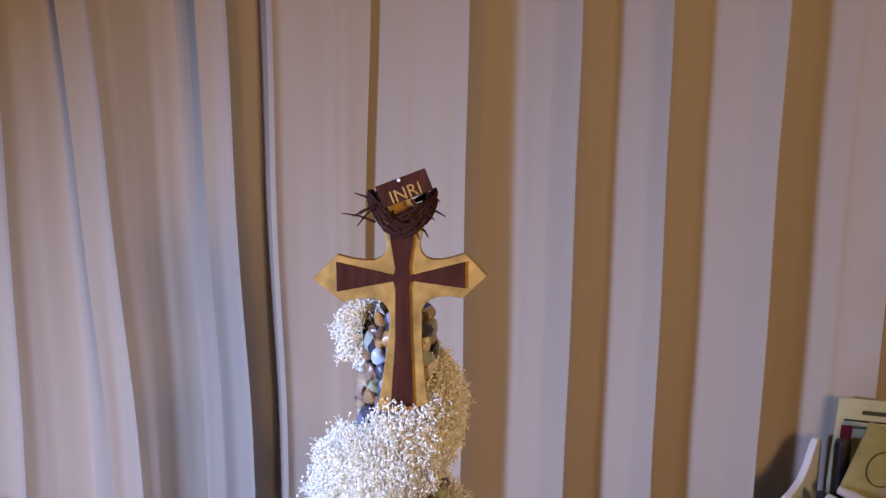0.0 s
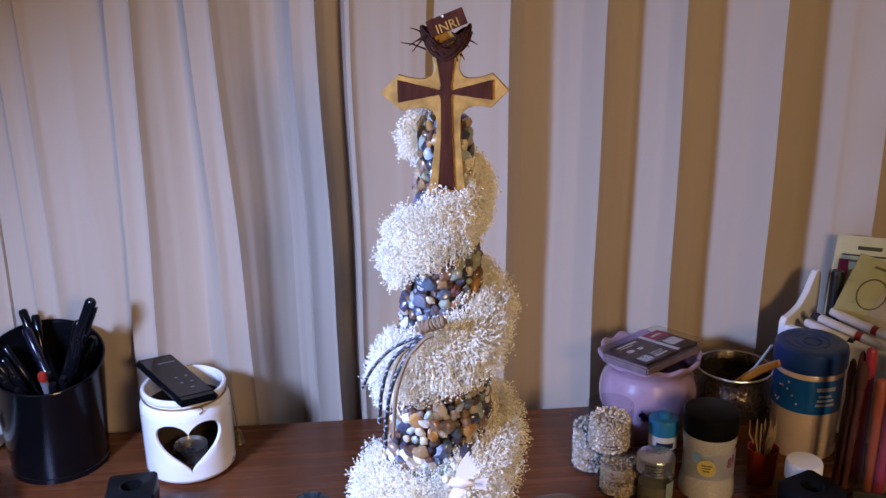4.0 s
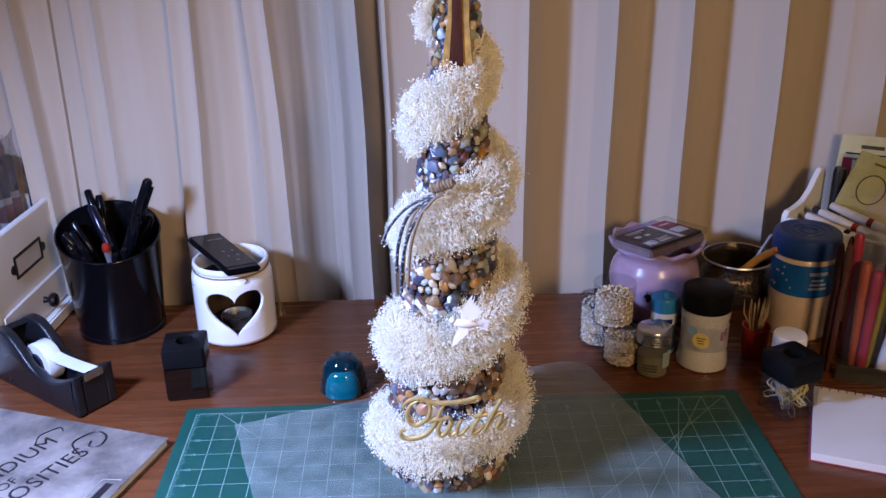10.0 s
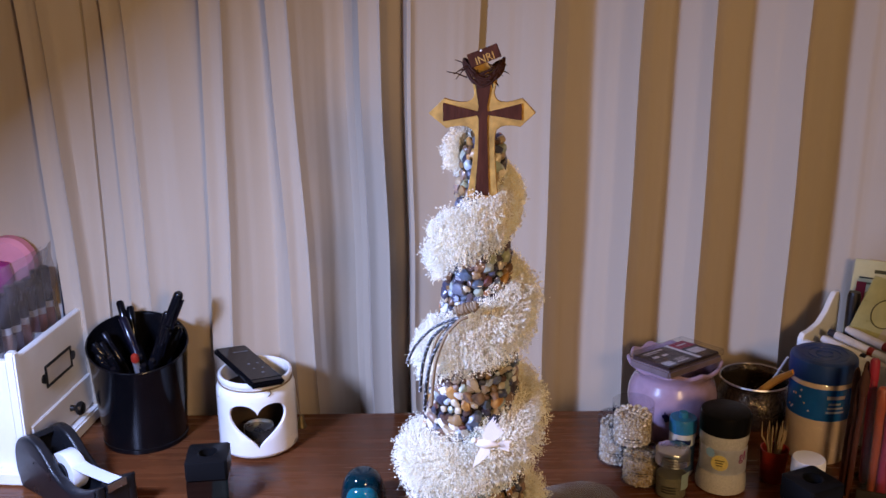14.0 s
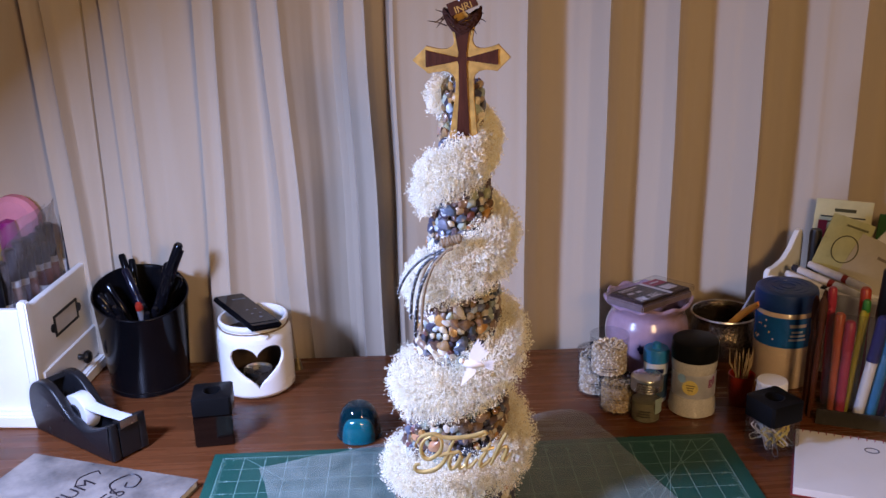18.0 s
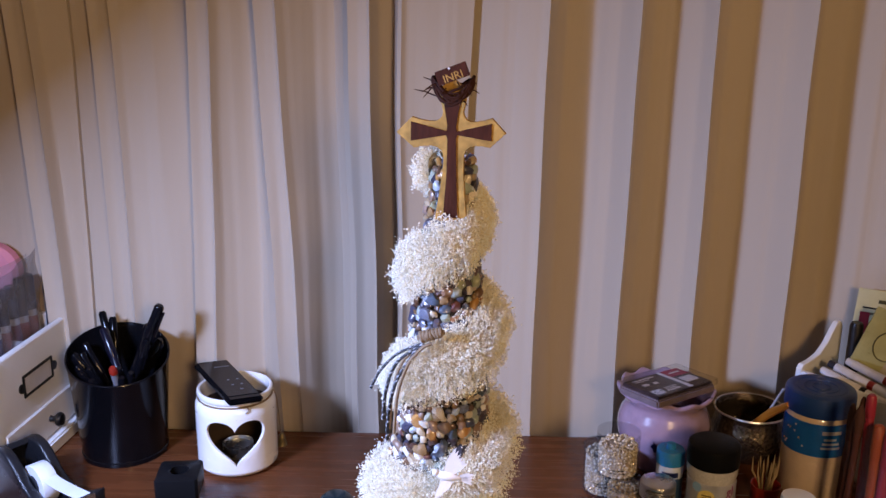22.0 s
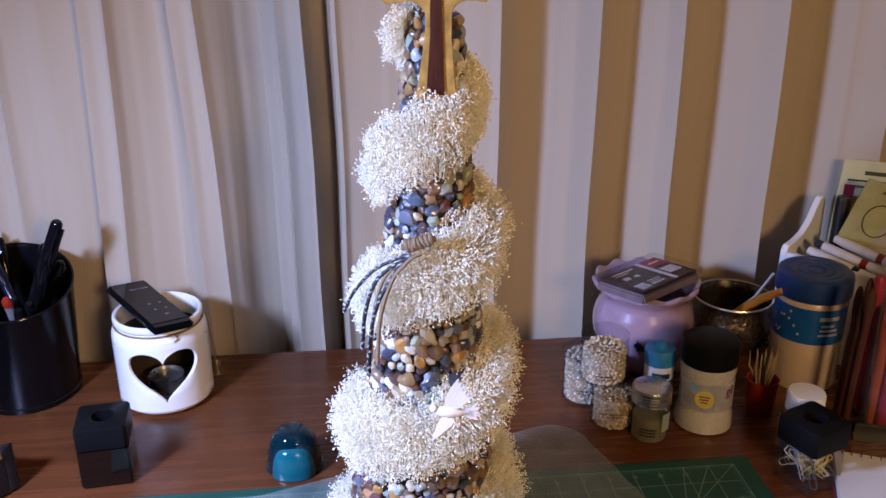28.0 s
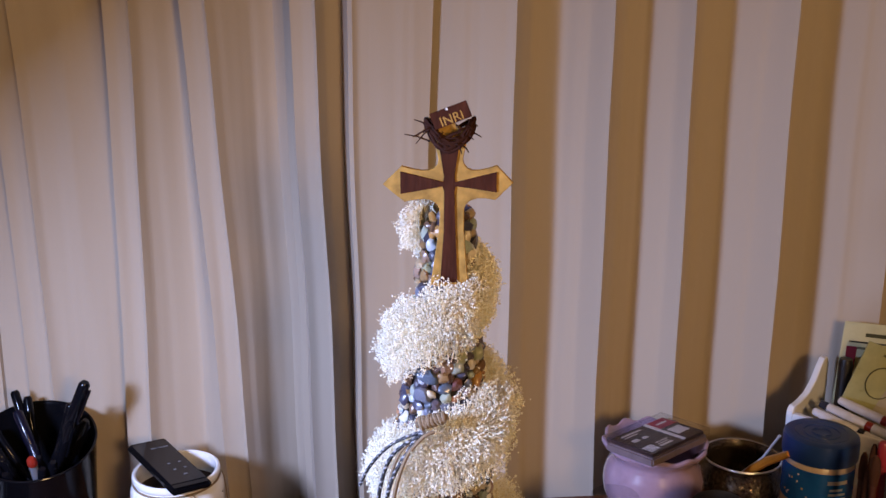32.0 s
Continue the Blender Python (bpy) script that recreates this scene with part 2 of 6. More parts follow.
def tube(points, radius, seg=8, bm=None, taper=None):
    """A round bar along a line of points, with closed ends."""
    bm = bm or bmesh.new()
    pts = [Vector(p) for p in points]
    rings = []
    side = None
    for k, p in enumerate(pts):
        way = (pts[min(k + 1, len(pts) - 1)] - pts[max(k - 1, 0)]).normalized()
        if side is None:
            side = way.orthogonal().normalized()
        side = (side - way * side.dot(way)).normalized()
        up = way.cross(side)
        r = radius * (taper[k] if taper else 1)
        rings.append([bm.verts.new(p + r * (math.cos(2 * math.pi * j / seg) * side + math.sin(2 * math.pi * j / seg) * up)) for j in range(seg)])
    for a, b in zip(rings, rings[1:]):
        for j in range(seg):
            bm.faces.new((a[j], a[(j + 1) % seg], b[(j + 1) % seg], b[j]))
    bm.faces.new(rings[0][::-1])
    bm.faces.new(rings[-1])
    return bm


def smooth_line(points, n=8):
    """Catmull-Rom curve through the points."""
    p = [Vector(q) for q in points]
    p = [2 * p[0] - p[1]] + p + [2 * p[-1] - p[-2]]
    out = []
    for k in range(1, len(p) - 2):
        for j in range(n):
            t = j / n
            out.append(0.5 * (2 * p[k] + (p[k + 1] - p[k - 1]) * t + (2 * p[k - 1] - 5 * p[k] + 4 * p[k + 1] - p[k + 2]) * t * t
                              + (3 * p[k] - p[k - 1] - 3 * p[k + 1] + p[k + 2]) * t ** 3))
    return out + [p[-2]]


def slab(outline, thick, bevel=0.0):
    """A flat outline (x, z) given a thickness along y, centred on y = 0."""
    bm = bmesh.new()
    vs = [bm.verts.new((x, -thick / 2, z)) for x, z in outline]
    f = bm.faces.new(vs)
    ext = bmesh.ops.extrude_face_region(bm, geom=[f])
    for v in ext["geom"]:
        if isinstance(v, bmesh.types.BMVert):
            v.co.y += thick
    if bevel:
        bmesh.ops.bevel(bm, geom=[e for e in bm.edges if abs(e.verts[0].co.y - e.verts[1].co.y) < 1e-7], offset=bevel, segments=1, affect="EDGES")
    return bm


def rounded_slab(outline, thick, r):
    """A flat outline (x, z) with a thickness along y and rounded rims."""
    n = len(outline)
    way = []
    for k in range(n):
        a, b = Vector(outline[k - 1]), Vector(outline[(k + 1) % n])
        d = (b - a).normalized()
        way.append(Vector((d.y, -d.x)))
    if sum(outline[k - 1][0] * outline[k][1] - outline[k][0] * outline[k - 1][1] for k in range(n)) > 0:
        way = [-w for w in way]
    bm = bmesh.new()
    rings = []
    steps = [(a, -1) for a in (0, 30, 60, 90)] + [(a, 1) for a in (90, 60, 30, 0)]
    for a, side in steps:
        inset = r * (1 - math.sin(radians(a)))
        y = side * (thick / 2 - r + r * math.cos(radians(a)))
        rings.append([bm.verts.new((p[0] + w.x * inset, y, p[1] + w.y * inset)) for p, w in zip(outline, way)])
    for a, b in zip(rings, rings[1:]):
        for k in range(n):
            bm.faces.new((a[k], a[(k + 1) % n], b[(k + 1) % n], b[k]))
    bm.faces.new(rings[0][::-1])
    bm.faces.new(rings[-1])
    return bm


def letters(text, size, m, depth=0.0002, align="CENTER"):
    """Lettering as a mesh that lies in the xy plane of m."""
    data = bpy.data.curves.new("lettering", "FONT")
    data.body, data.size, data.extrude, data.align_x, data.resolution_u = text, size, depth, align, 3
    ob = bpy.data.objects.new("lettering", data)
    me = bpy.data.meshes.new_from_object(ob)
    bpy.data.objects.remove(ob)
    me.transform(m)
    return me


def lettering(name, text, size, m, material, parent, depth=0.0002, label=""):
    me = letters(text, size, m, depth)
    me.materials.clear()
    me.materials.append(material)
    return part(name, me, None, parent, label)


def sector(r, z0, z1, a0, a1, seg=24, out=0.0):
    """A piece of a round label, bent round a jar."""
    bm = bmesh.new()
    rows = []
    for z in (z0, z1):
        rows.append([bm.verts.new(((r + out) * math.cos(radians(a0 + (a1 - a0) * k / seg)), (r + out) * math.sin(radians(a0 + (a1 - a0) * k / seg)), z)) for k in range(seg + 1)])
    for k in range(seg):
        bm.faces.new((rows[0][k], rows[0][k + 1], rows[1][k + 1], rows[1][k]))
    inner = bmesh.ops.solidify(bm, geom=bm.faces[:], thickness=0.0003)
    return bm


# ---- the room ----
def structure(name, bm, material, label, m=DESK, smooth=False):
    ob = part(name, bm, material, smooth=smooth)
    ob.matrix_basis = m
    return tagged(ob, label, name.split("_")[0], kind="structure")


L, R_, N_, S_, F_, C_ = -1.27, 2.6, 1.06, -3.2, -0.74, 1.66
structure("floor", block(R_ - L + 0.4, N_ - S_ + 0.4, 0.1, (L + R_) / 2, (N_ + S_) / 2, F_ - 0.1, 0), m_carpet, "plain brown carpeted floor of a small room")
structure("ceiling", block(R_ - L + 0.4, N_ - S_ + 0.4, 0.1, (L + R_) / 2, (N_ + S_) / 2, C_, 0), m_ceiling, "plain white painted ceiling")
structure("wall_north", block(R_ - L, 0.1, C_ - F_, (L + R_) / 2, N_ + 0.05, F_, 0), m_wall, "cream painted wall behind the curtain")
structure("wall_south", block(R_ - L, 0.1, C_ - F_, (L + R_) / 2, S_ - 0.05, F_, 0), m_wall, "cream painted wall behind the viewer")
structure("wall_east", block(0.1, N_ - S_ + 0.2, C_ - F_, R_ + 0.05, (N_ + S_) / 2, F_, 0), m_wall, "cream painted side wall")
structure("wall_west", block(0.1, N_ - S_ + 0.2, C_ - F_, L - 0.05, (N_ + S_) / 2, F_, 0), m_wall, "cream painted wall beside the desk")

# curtain: places of the creases along the wall at 0.44 m and at 0.16 m over the desk, and how far each stands out
CREASES = [(-1.22, -1.22, 1), (-1.15, -1.15, 0), (-1.06, -1.06, 1), (-0.99, -0.99, 0), (-0.90, -0.90, 1), (-0.83, -0.84, 0), (-0.74, -0.75, 1),
           (-0.68, -0.69, 0.35), (-0.60, -0.60, 0.85), (-0.545, -0.54, 0.45), (-0.495, -0.480, 0.55), (-0.459, -0.446, 1.10), (-0.450, -0.437, 0.74), (-0.4200, -0.4200, 0.60), (-0.4180, -0.4180, 0.48),
           (-0.4165, -0.4165, 0.60), (-0.388, -0.384, 0.64), (-0.361, -0.357, 0.95), (-0.350, -0.346, 0.80), (-0.315, -0.305, 0.68), (-0.283, -0.275, 0.52), (-0.262, -0.260, 0.74), (-0.242, -0.249, 1.0),
           (-0.232, -0.238, 0.74), (-0.196, -0.194, 0.36), (-0.188, -0.188, 0.46), (-0.153, -0.143, 1.0), (-0.140, -0.130, 0.70), (-0.110, -0.106, 0.13), (-0.090, -0.087, -0.04), (-0.078, -0.076, 0.24), (-0.070, -0.068, 0.30), (-0.040, -0.036, 1.03),
           (-0.031, -0.028, 0.30), (-0.014, -0.013, 0.05), (-0.008, -0.008, 0.72), (-0.003, -0.003, 0.80), (0.004, 0.004, 0.70), (0.040, 0.037, 0.64), (0.082, 0.075, 0.60)]
# a fine bead added along each crest, shaped to give a bright line of sheen
CREASES = [c for a, b, o in CREASES for c in (((a - 0.027, b - 0.027, o - 0.03), (a - 0.015, b - 0.015, o - 0.10), (a - 0.004, b - 0.004, o - 0.07), (a, b, o)) if o >= 0.9 else ((a, b, o),))]
CREASES_R = [(0.062, 0.057, 0.50), (0.120, 0.118, 0.70), (0.162, 0.160, 0.90), (0.1755, 0.174, 1.0), (0.190, 0.187, 0.34), (0.203, 0.202, 0.10), (0.234, 0.234, 0.0), (0.262, 0.262, 0.36), (0.2865, 0.286, 0.95), (0.299, 0.298, 0.26),
             (0.316, 0.316, 0.05), (0.339, 0.339, 0.03), (0.364, 0.365, 0.44), (0.3815, 0.385, 0.92), (0.394, 0.398, 0.24), (0.412, 0.414, 0.03), (0.441, 0.441, 0.0), (0.474, 0.474, 0.46), (0.500, 0.501, 1.0), (0.514, 0.515, 0.26),
             (0.530, 0.530, 0.02), (0.560, 0.562, 0.0), (0.60, 0.60, 0.5), (0.64, 0.64, 0.95), (0.66, 0.66, 0.2), (0.70, 0.70, 0), (0.77, 0.77, 1), (0.84, 0.84, 0), (0.91, 0.91, 1), (0.98, 0.98, 0),
             (1.06, 1.06, 1), (1.14, 1.14, 0), (1.22, 1.22, 1), (1.3, 1.3, 0)]


def curtain_panel(creases, back, deep, step=0.003):
    bm = bmesh.new()
    zs = [-0.06 + 1.66 * k / 60 for k in range(61)]
    grid = []
    for i in range(len(creases) - 1):
        a, b = creases[i], creases[i + 1]
        n = max(4, int(abs(b[0] - a[0]) / step))
        for j in range(n + (i == len(creases) - 2)):
            t = j / n
            e = t * t * (3 - 2 * t)
            if b[2] > a[2]:
                e = 0.30 * e + 0.70 * t ** 1.35
            else:
                e = 0.30 * e + 0.70 * (1 - (1 - t) ** 1.35)
            col = []
            for z in zs:
                w = (0.44 - z) / 0.28
                w = max(-1.2, min(1.6, w))
                sa, sb = a[0] + (a[1] - a[0]) * w, b[0] + (b[1] - b[0]) * w
                s_ = sa + (sb - sa) * t
                out = (a[2] + (b[2] - a[2]) * e) * deep * (1 - 0.12 * (z - 0.4))
                wob = 0.0035 * noise.noise((s_ * 9, z * 3.1, back * 40)) + 0.0020 * noise.noise((s_ * 55, z * 2.5, 3.3)) + 0.0007 * noise.noise((s_ * 170, z * 1.2, 8.1))
                col.append(bm.verts.new((s_ + 0.004 * noise.noise((z * 4.2, s_ * 3, 7.7)), back - out + wob, z)))
            grid.append(col)
    for c, d in zip(grid, grid[1:]):
        for k in range(len(zs) - 1):
            bm.faces.new((c[k], d[k], d[k + 1], c[k + 1]))
    return bm


curtain = thing("curtain", 0, 0, 0, YAW, "floor-length cream fabric curtain hanging in soft vertical folds behind the desk", "curtain")
part("panel", curtain_panel(CREASES, 0.917, 0.049), m_curtain, curtain)
part("panel", curtain_panel(CREASES_R, 0.934, 0.060), m_curtain, curtain)

# ---- desk and what lies flat on it ----
desk = thing("desk", 0, 0, 0, YAW, "reddish-brown wood veneer desk with a smooth satin top", "desk")
part("desktop", block(2.3, 0.7115, 0.03, 0.05, 0.5083, -0.03, 0.003), m_wood, desk)
part("side_panel", block(0.03, 0.66, 0.71, -1.05, 0.515, F_, 0.002), m_wood, desk)
part("side_panel", block(0.03, 0.66, 0.71, 1.15, 0.515, F_, 0.002), m_wood, desk)
part("back_panel", block(2.16, 0.02, 0.4, 0.05, 0.83, -0.43, 0.002), m_wood, desk)

# green cutting mat, inch squares
MW, MH, INCH = 0.615, 0.46, 0.0254
MAT = pose(-0.333, 0.5435, 0, 0, 0, 10.3)
cutting_mat = new("cutting_mat")
cutting_mat.matrix_basis = MAT
tagged(cutting_mat, "green self-healing cutting mat with a pale printed inch grid", "cutting mat")
part("mat_body", block(MW, MH, 0.0022, MW / 2, -MH / 2, 0, 0.001), m_mat, cutting_mat)


def bars(rows, z):
    bm = bmesh.new()
    for x0, y0, x1, y1, w in rows:
        d = Vector((x1 - x0, y1 - y0, 0)).normalized()
        n = Vector((-d.y, d.x, 0)) * w / 2
        a, b = Vector((x0, y0, z)), Vector((x1, y1, z))
        bm.faces.new([bm.verts.new(v) for v in (a + n, a - n, b - n, b + n)])
    return bm


_x0, _y0 = 0.0125, -0.0125
_rows = []
for k in range(24):
    _rows.append((_x0 + k * INCH if k < 23.2 else 0.6, _y0, _x0 + k * INCH, -MH + 0.012, 0.0007))
for k in range(18):
    _rows.append((_x0, _y0 - k * INCH, _x0 + 23 * INCH, _y0 - k * INCH, 0.0007))
part("grid_print", bars(_rows, 0.00235), m_line, cutting_mat, "pale green printed grid lines", smooth=False)
_rows = []
for k in range(23 * 8):
    h = 0.004 if k % 4 else 0.006
    _rows.append((_x0 + k * INCH / 8, _y0, _x0 + k * INCH / 8, _y0 - h, 0.0005))
for k in range(17 * 8):
    h = 0.004 if k % 4 else 0.006
    _rows.append((_x0, _y0 - k * INCH / 8, _x0 + h, _y0 - k * INCH / 8, 0.0005))
    _rows.append((_x0 + 23 * INCH, _y0 - k * INCH / 8, _x0 + 23 * INCH - h, _y0 - k * INCH / 8, 0.0005))
part("ruler_print", bars(_rows, 0.0024), m_line, cutting_mat, "fine printed ruler ticks", smooth=False)
_c = _x0 + 23 * INCH
_rows = [(_c - INCH, _y0, _c - 5.5 * INCH, _y0 - 7.8 * INCH, 0.0007), (_c, _y0, _c - 8 * INCH, _y0 - 8 * INCH, 0.0007), (_c - 2 * INCH, _y0, _c - 4.2 * INCH, _y0 - 8 * INCH, 0.0007),
         (_x0 + INCH, _y0, _x0 + 3.2 * INCH, _y0 - 2.2 * INCH, 0.0007)]
for _r in _rows:
    part("angle_line", bars([_r], 0.00245), m_line, cutting_mat, smooth=False)
for k in range(1, 16):
    lettering("numeral", str(k), 0.006, pose(_x0 + 23 * INCH - 0.011, _y0 - (17 - k) * INCH - 0.002, 0.0024), m_line, cutting_mat, 0.00005)
    lettering("numeral", str(k), 0.006, pose(_x0 + 0.011, _y0 - (17 - k) * INCH - 0.002, 0.0024), m_line, cutting_mat, 0.00005)
for k in range(1, 22):
    lettering("numeral", str(k), 0.006, pose(_x0 + k * INCH, _y0 - 0.0125, 0.0024), m_line, cutting_mat, 0.00005)

# tracing paper under the tower
_bm = bmesh.new()
_nx, _ny = 46, 40
_SW, _SH = 0.412, 0.36
_g = []
for i in range(_nx + 1):
    row = []
    for j in range(_ny + 1):
        x, y = _SW * i / _nx, -_SH * j / _ny
        # rounded far corner, wavy torn edges
        if i == _nx:
            x += 0.003 * noise.noise((y * 30, 1, 0))
        if i == 0:
            x += 0.002 * noise.noise((y * 40, 5, 0))
        cx, cy = x - (_SW - 0.035), y + 0.035
        if cx > 0 and cy > 0 and math.hypot(cx, cy) > 0.035:
            k = 0.035 / math.hypot(cx, cy)
            x, y = (_SW - 0.035) + cx * k, -0.035 + cy * k
        edge = max(0, 1 - min(i, _nx - i, j) / 5)
        row.append(_bm.verts.new((x, y, 0.0036 + 0.0012 * (1 + noise.noise((x * 11, y * 11, 2))) + 0.0012 * edge * (1 + noise.noise((x * 25, y * 25, 9))))))
    _g.append(row)
for i in range(_nx):
    for j in range(_ny):
        _bm.faces.new((_g[i][j], _g[i + 1][j], _g[i + 1][j + 1], _g[i][j + 1]))
tracing = part("tracing_paper", _bm, m_wax)
tracing.matrix_basis = pose(-0.268, 0.514, 0, 0, 0, 27)
tagged(tracing, "translucent greyish sheet of baking paper lying over the cutting mat", "paper")

# ---- the tower ----
TX, TY = -0.036, 0.492


def axis(z):
    return Vector((TX + 0.036 * z, TY, z))


def cone_r(z):
    return 0.066 - 0.105 * z


TURNS = [(0.62, 0.012), (0.8, 0.028), (1.0, 0.045), (1.25, 0.053), (1.5, 0.074), (1.75, 0.105), (2.0, 0.143), (2.25, 0.152), (2.5, 0.187), (2.75, 0.217), (3.0, 0.248), (3.25, 0.275), (3.5, 0.298),
         (3.75, 0.325), (4.0, 0.350), (4.25, 0.375), (4.5, 0.396), (4.75, 0.415), (5.0, 0.438), (5.06, 0.443)]


def garland_z(turn):
    return float(np.interp(turn, [a for a, _ in TURNS], [b for _, b in TURNS]))


def garland_half(z):
    return float(np.interp(z, [0, 0.05, 0.10, 0.15, 0.27, 0.37, 0.44], [0.022, 0.027, 0.033, 0.033, 0.032, 0.029, 0.018]))


tower = thing("craft_tower", TX, TY, 0.0045, 0, "tall pebble-covered cone wound with a spiral of white dried flowers", "craft tower")
TOW = Matrix.Translation((-TX, -TY, -0.0045))
_core = lathe([(0, 0.0), (0.0600, 0.0), (0.0595, 0.006), (0.0145, 0.437), (0, 0.440)])
for v in _core.verts:
    v.co.x += 0.036 * v.co.z
part("cone_core", _core, m_core, tower, "dark glue-coated foam cone", smooth=True)

random.seed(4)
_stones = []
for v in range(9):
    bm = bmesh.new()
    bmesh.ops.create_icosphere(bm, subdivisions=2, radius=1)
    for p in bm.verts:
        p.co *= 1 + 0.48 * noise.noise(p.co * 1.1 + Vector((v * 7, 0, 0))) + 0.20 * noise.noise(p.co * 2.8 + Vector((v * 5, 3, 0)))
    _stones.append(mesh_of("pebble", bm, m_pebble))
spots = []
z = 0.004
while z < 0.452:
    r = cone_r(z) - 0.004
    size = random.uniform(0.0043, 0.0052)
    n = max(5, int(2 * math.pi * r / (1.62 * size)))
    off = random.random()
    for k in range(n):
        ang = 2 * math.pi * (k + off + random.uniform(-0.22, 0.22)) / n
        zz = z + random.uniform(-0.3, 0.3) * size
        # turn number at this bearing: the left is 1, 2, 3 ...
        base = (ang / (2 * math.pi) - 0.5) % 1
        hidden = any(abs(zz - garland_z(t + base)) < garland_half(zz) - 0.010 for t in range(0, 6) if 0.62 < t + base < 5.06)
        if not hidden:
            spots.append((ang, max(zz, 0.006), size * random.choice([0.7, 0.85, 1.0, 1.1, 1.3])))
    z += 1.5 * size
spots.sort(key=lambda s_: math.sin(s_[0]))


def stone_pose(ang, zz, size):
    a = axis(zz)
    r = cone_r(zz) - 0.0035
    out = Vector((math.cos(ang), math.sin(ang), 0))
    turn = Matrix.Rotation(ang, 4, "Z") @ Matrix.Rotation(random.uniform(0, 6.28), 4, "X") @ Matrix.Rotation(random.uniform(-0.35, 0.35), 4, "Y")
    return TOW @ Matrix.Translation(a + out * r) @ turn @ Matrix.Diagonal((size * random.uniform(0.55, 0.8), size * random.uniform(0.7, 1.0), size * random.uniform(0.85, 1.3), 1))


_rest = bmesh.new()
for k, (ang, zz, size) in enumerate(spots):
    m = stone_pose(ang, zz, size)
    if k < 300:
        part("pebble", _stones[(k * 7) % 9], None, tower, at=m)
    else:
        t = _stones[(k * 7) % 9].copy()
        t.transform(m)
        _rest.from_mesh(t)
        bpy.data.meshes.remove(t)
if len(_rest.verts):
    _o = part("pebbles", _rest, m_pebble_joined, tower)
    _o["kind"] = "stuff"


def florets():
    """The garland: thousands of tiny buds on thin stems, along the spiral."""
    rng = np.random.default_rng(7)
    n = 128000
    turn = rng.uniform(0.66, 5.05, n)
    zc = np.interp(turn, [a for a, _ in TURNS], [b for _, b in TURNS])
    half = np.interp(zc, [0, 0.05, 0.10, 0.15, 0.27, 0.37, 0.44], [0.023, 0.028, 0.034, 0.034, 0.034, 0.032, 0.021])
    keep = rng.random(n) < (0.3 + 0.7 * (0.05 + cone_r(zc)) / 0.11) * half / 0.036
    turn, zc, half = turn[keep], zc[keep], half[keep]
    n = len(turn)
    phi = rng.uniform(-1.75, 1.75, n)
    clump = 1 + np.array([0.26 * noise.noise((t * 7, p * 2.2, 1.0)) + 0.22 * noise.noise((t * 26, p * 6.5, 5.0)) for t, p in zip(turn, phi)])
    rad = np.sqrt(rng.uniform(0.34, 1.0, n)) * clump + rng.exponential(0.036, n)
    ang = 2 * np.pi * (turn + 0.5)
    thick = np.interp(zc, [0, 0.05, 0.27, 0.44], [0.026, 0.028, 0.030, 0.018]) * (1 + np.interp(zc, [0, 0.08, 0.14, 0.20, 0.25, 0.30, 0.36, 0.5], [0.12, 0.08, 0.04, 0.04, 0.18, 0.05, -0.20, -0.10]) * np.cos(ang))
    zz = zc + half * rad * np.sin(phi)
    rr = cone_r(np.clip(zz, 0, 0.5)) - 0.004 + thick * rad * np.cos(phi)
    zz = np.maximum(zz, 0.006)
    cx = TX + 0.036 * zz
    P = np.stack([cx + rr * np.cos(ang), TY + rr * np.sin(ang), zz], 1)
    octa = np.array([(1, 0, 0), (-1, 0, 0), (0, 1, 0), (0, -1, 0), (0, 0, 1), (0, 0, -1)], float)
    tri = np.array([(0, 2, 4), (2, 1, 4), (1, 3, 4), (3, 0, 4), (2, 0, 5), (1, 2, 5), (3, 1, 5), (0, 3, 5)])
    q = rng.normal(size=(n, 3, 3))
    q, _ = np.linalg.qr(q)
    size = rng.uniform(0.00038, 0.00074, n) + 0.0005 * rng.random(n) ** 4
    V = (octa[None] @ q) * size[:, None, None] * rng.uniform(0.7, 1.3, (n, 6, 1)) + P[:, None]
    Fc = tri[None] + 6 * np.arange(n)[:, None, None]
    me = bpy.data.meshes.new("flower_buds")
    me.from_pydata(V.reshape(-1, 3).tolist(), [], Fc.reshape(-1, 3).tolist())
    me.materials.append(m_flower)
    # stems
    sel = rng.random(n) < 0.34
    S = P[sel]
    k = len(S)
    root = np.stack([TX + 0.036 * zc[sel] + (cone_r(zc[sel]) - 0.002) * np.cos(ang[sel]), TY + (cone_r(zc[sel]) - 0.002) * np.sin(ang[sel]), np.maximum(zc[sel], 0.006)], 1)
    root = S + (root - S) * rng.uniform(0.25, 0.6, (k, 1)) + rng.normal(0, 0.002, (k, 3))
    w = rng.normal(size=(k, 3))
    way = S - root
    w = np.cross(w, way)
    w /= np.linalg.norm(w, axis=1)[:, None] + 1e-9
    u = np.cross(w, way)
    u /= np.linalg.norm(u, axis=1)[:, None] + 1e-9
    r = 0.00016
    Vs = np.stack([root + r * w, root - 0.5 * r * w + 0.87 * r * u, root - 0.5 * r * w - 0.87 * r * u, S + r * w, S - 0.5 * r * w + 0.87 * r * u, S - 0.5 * r * w - 0.87 * r * u], 1)
    fs = np.array([(0, 1, 4, 3), (1, 2, 5, 4), (2, 0, 3, 5)])[None] + 6 * np.arange(k)[:, None, None]
    ms = bpy.data.meshes.new("flower_stems")
    ms.from_pydata(Vs.reshape(-1, 3).tolist(), [], fs.reshape(-1, 4).tolist())
    ms.materials.append(m_stem)
    me.transform(TOW)
    ms.transform(TOW)
    return me, ms


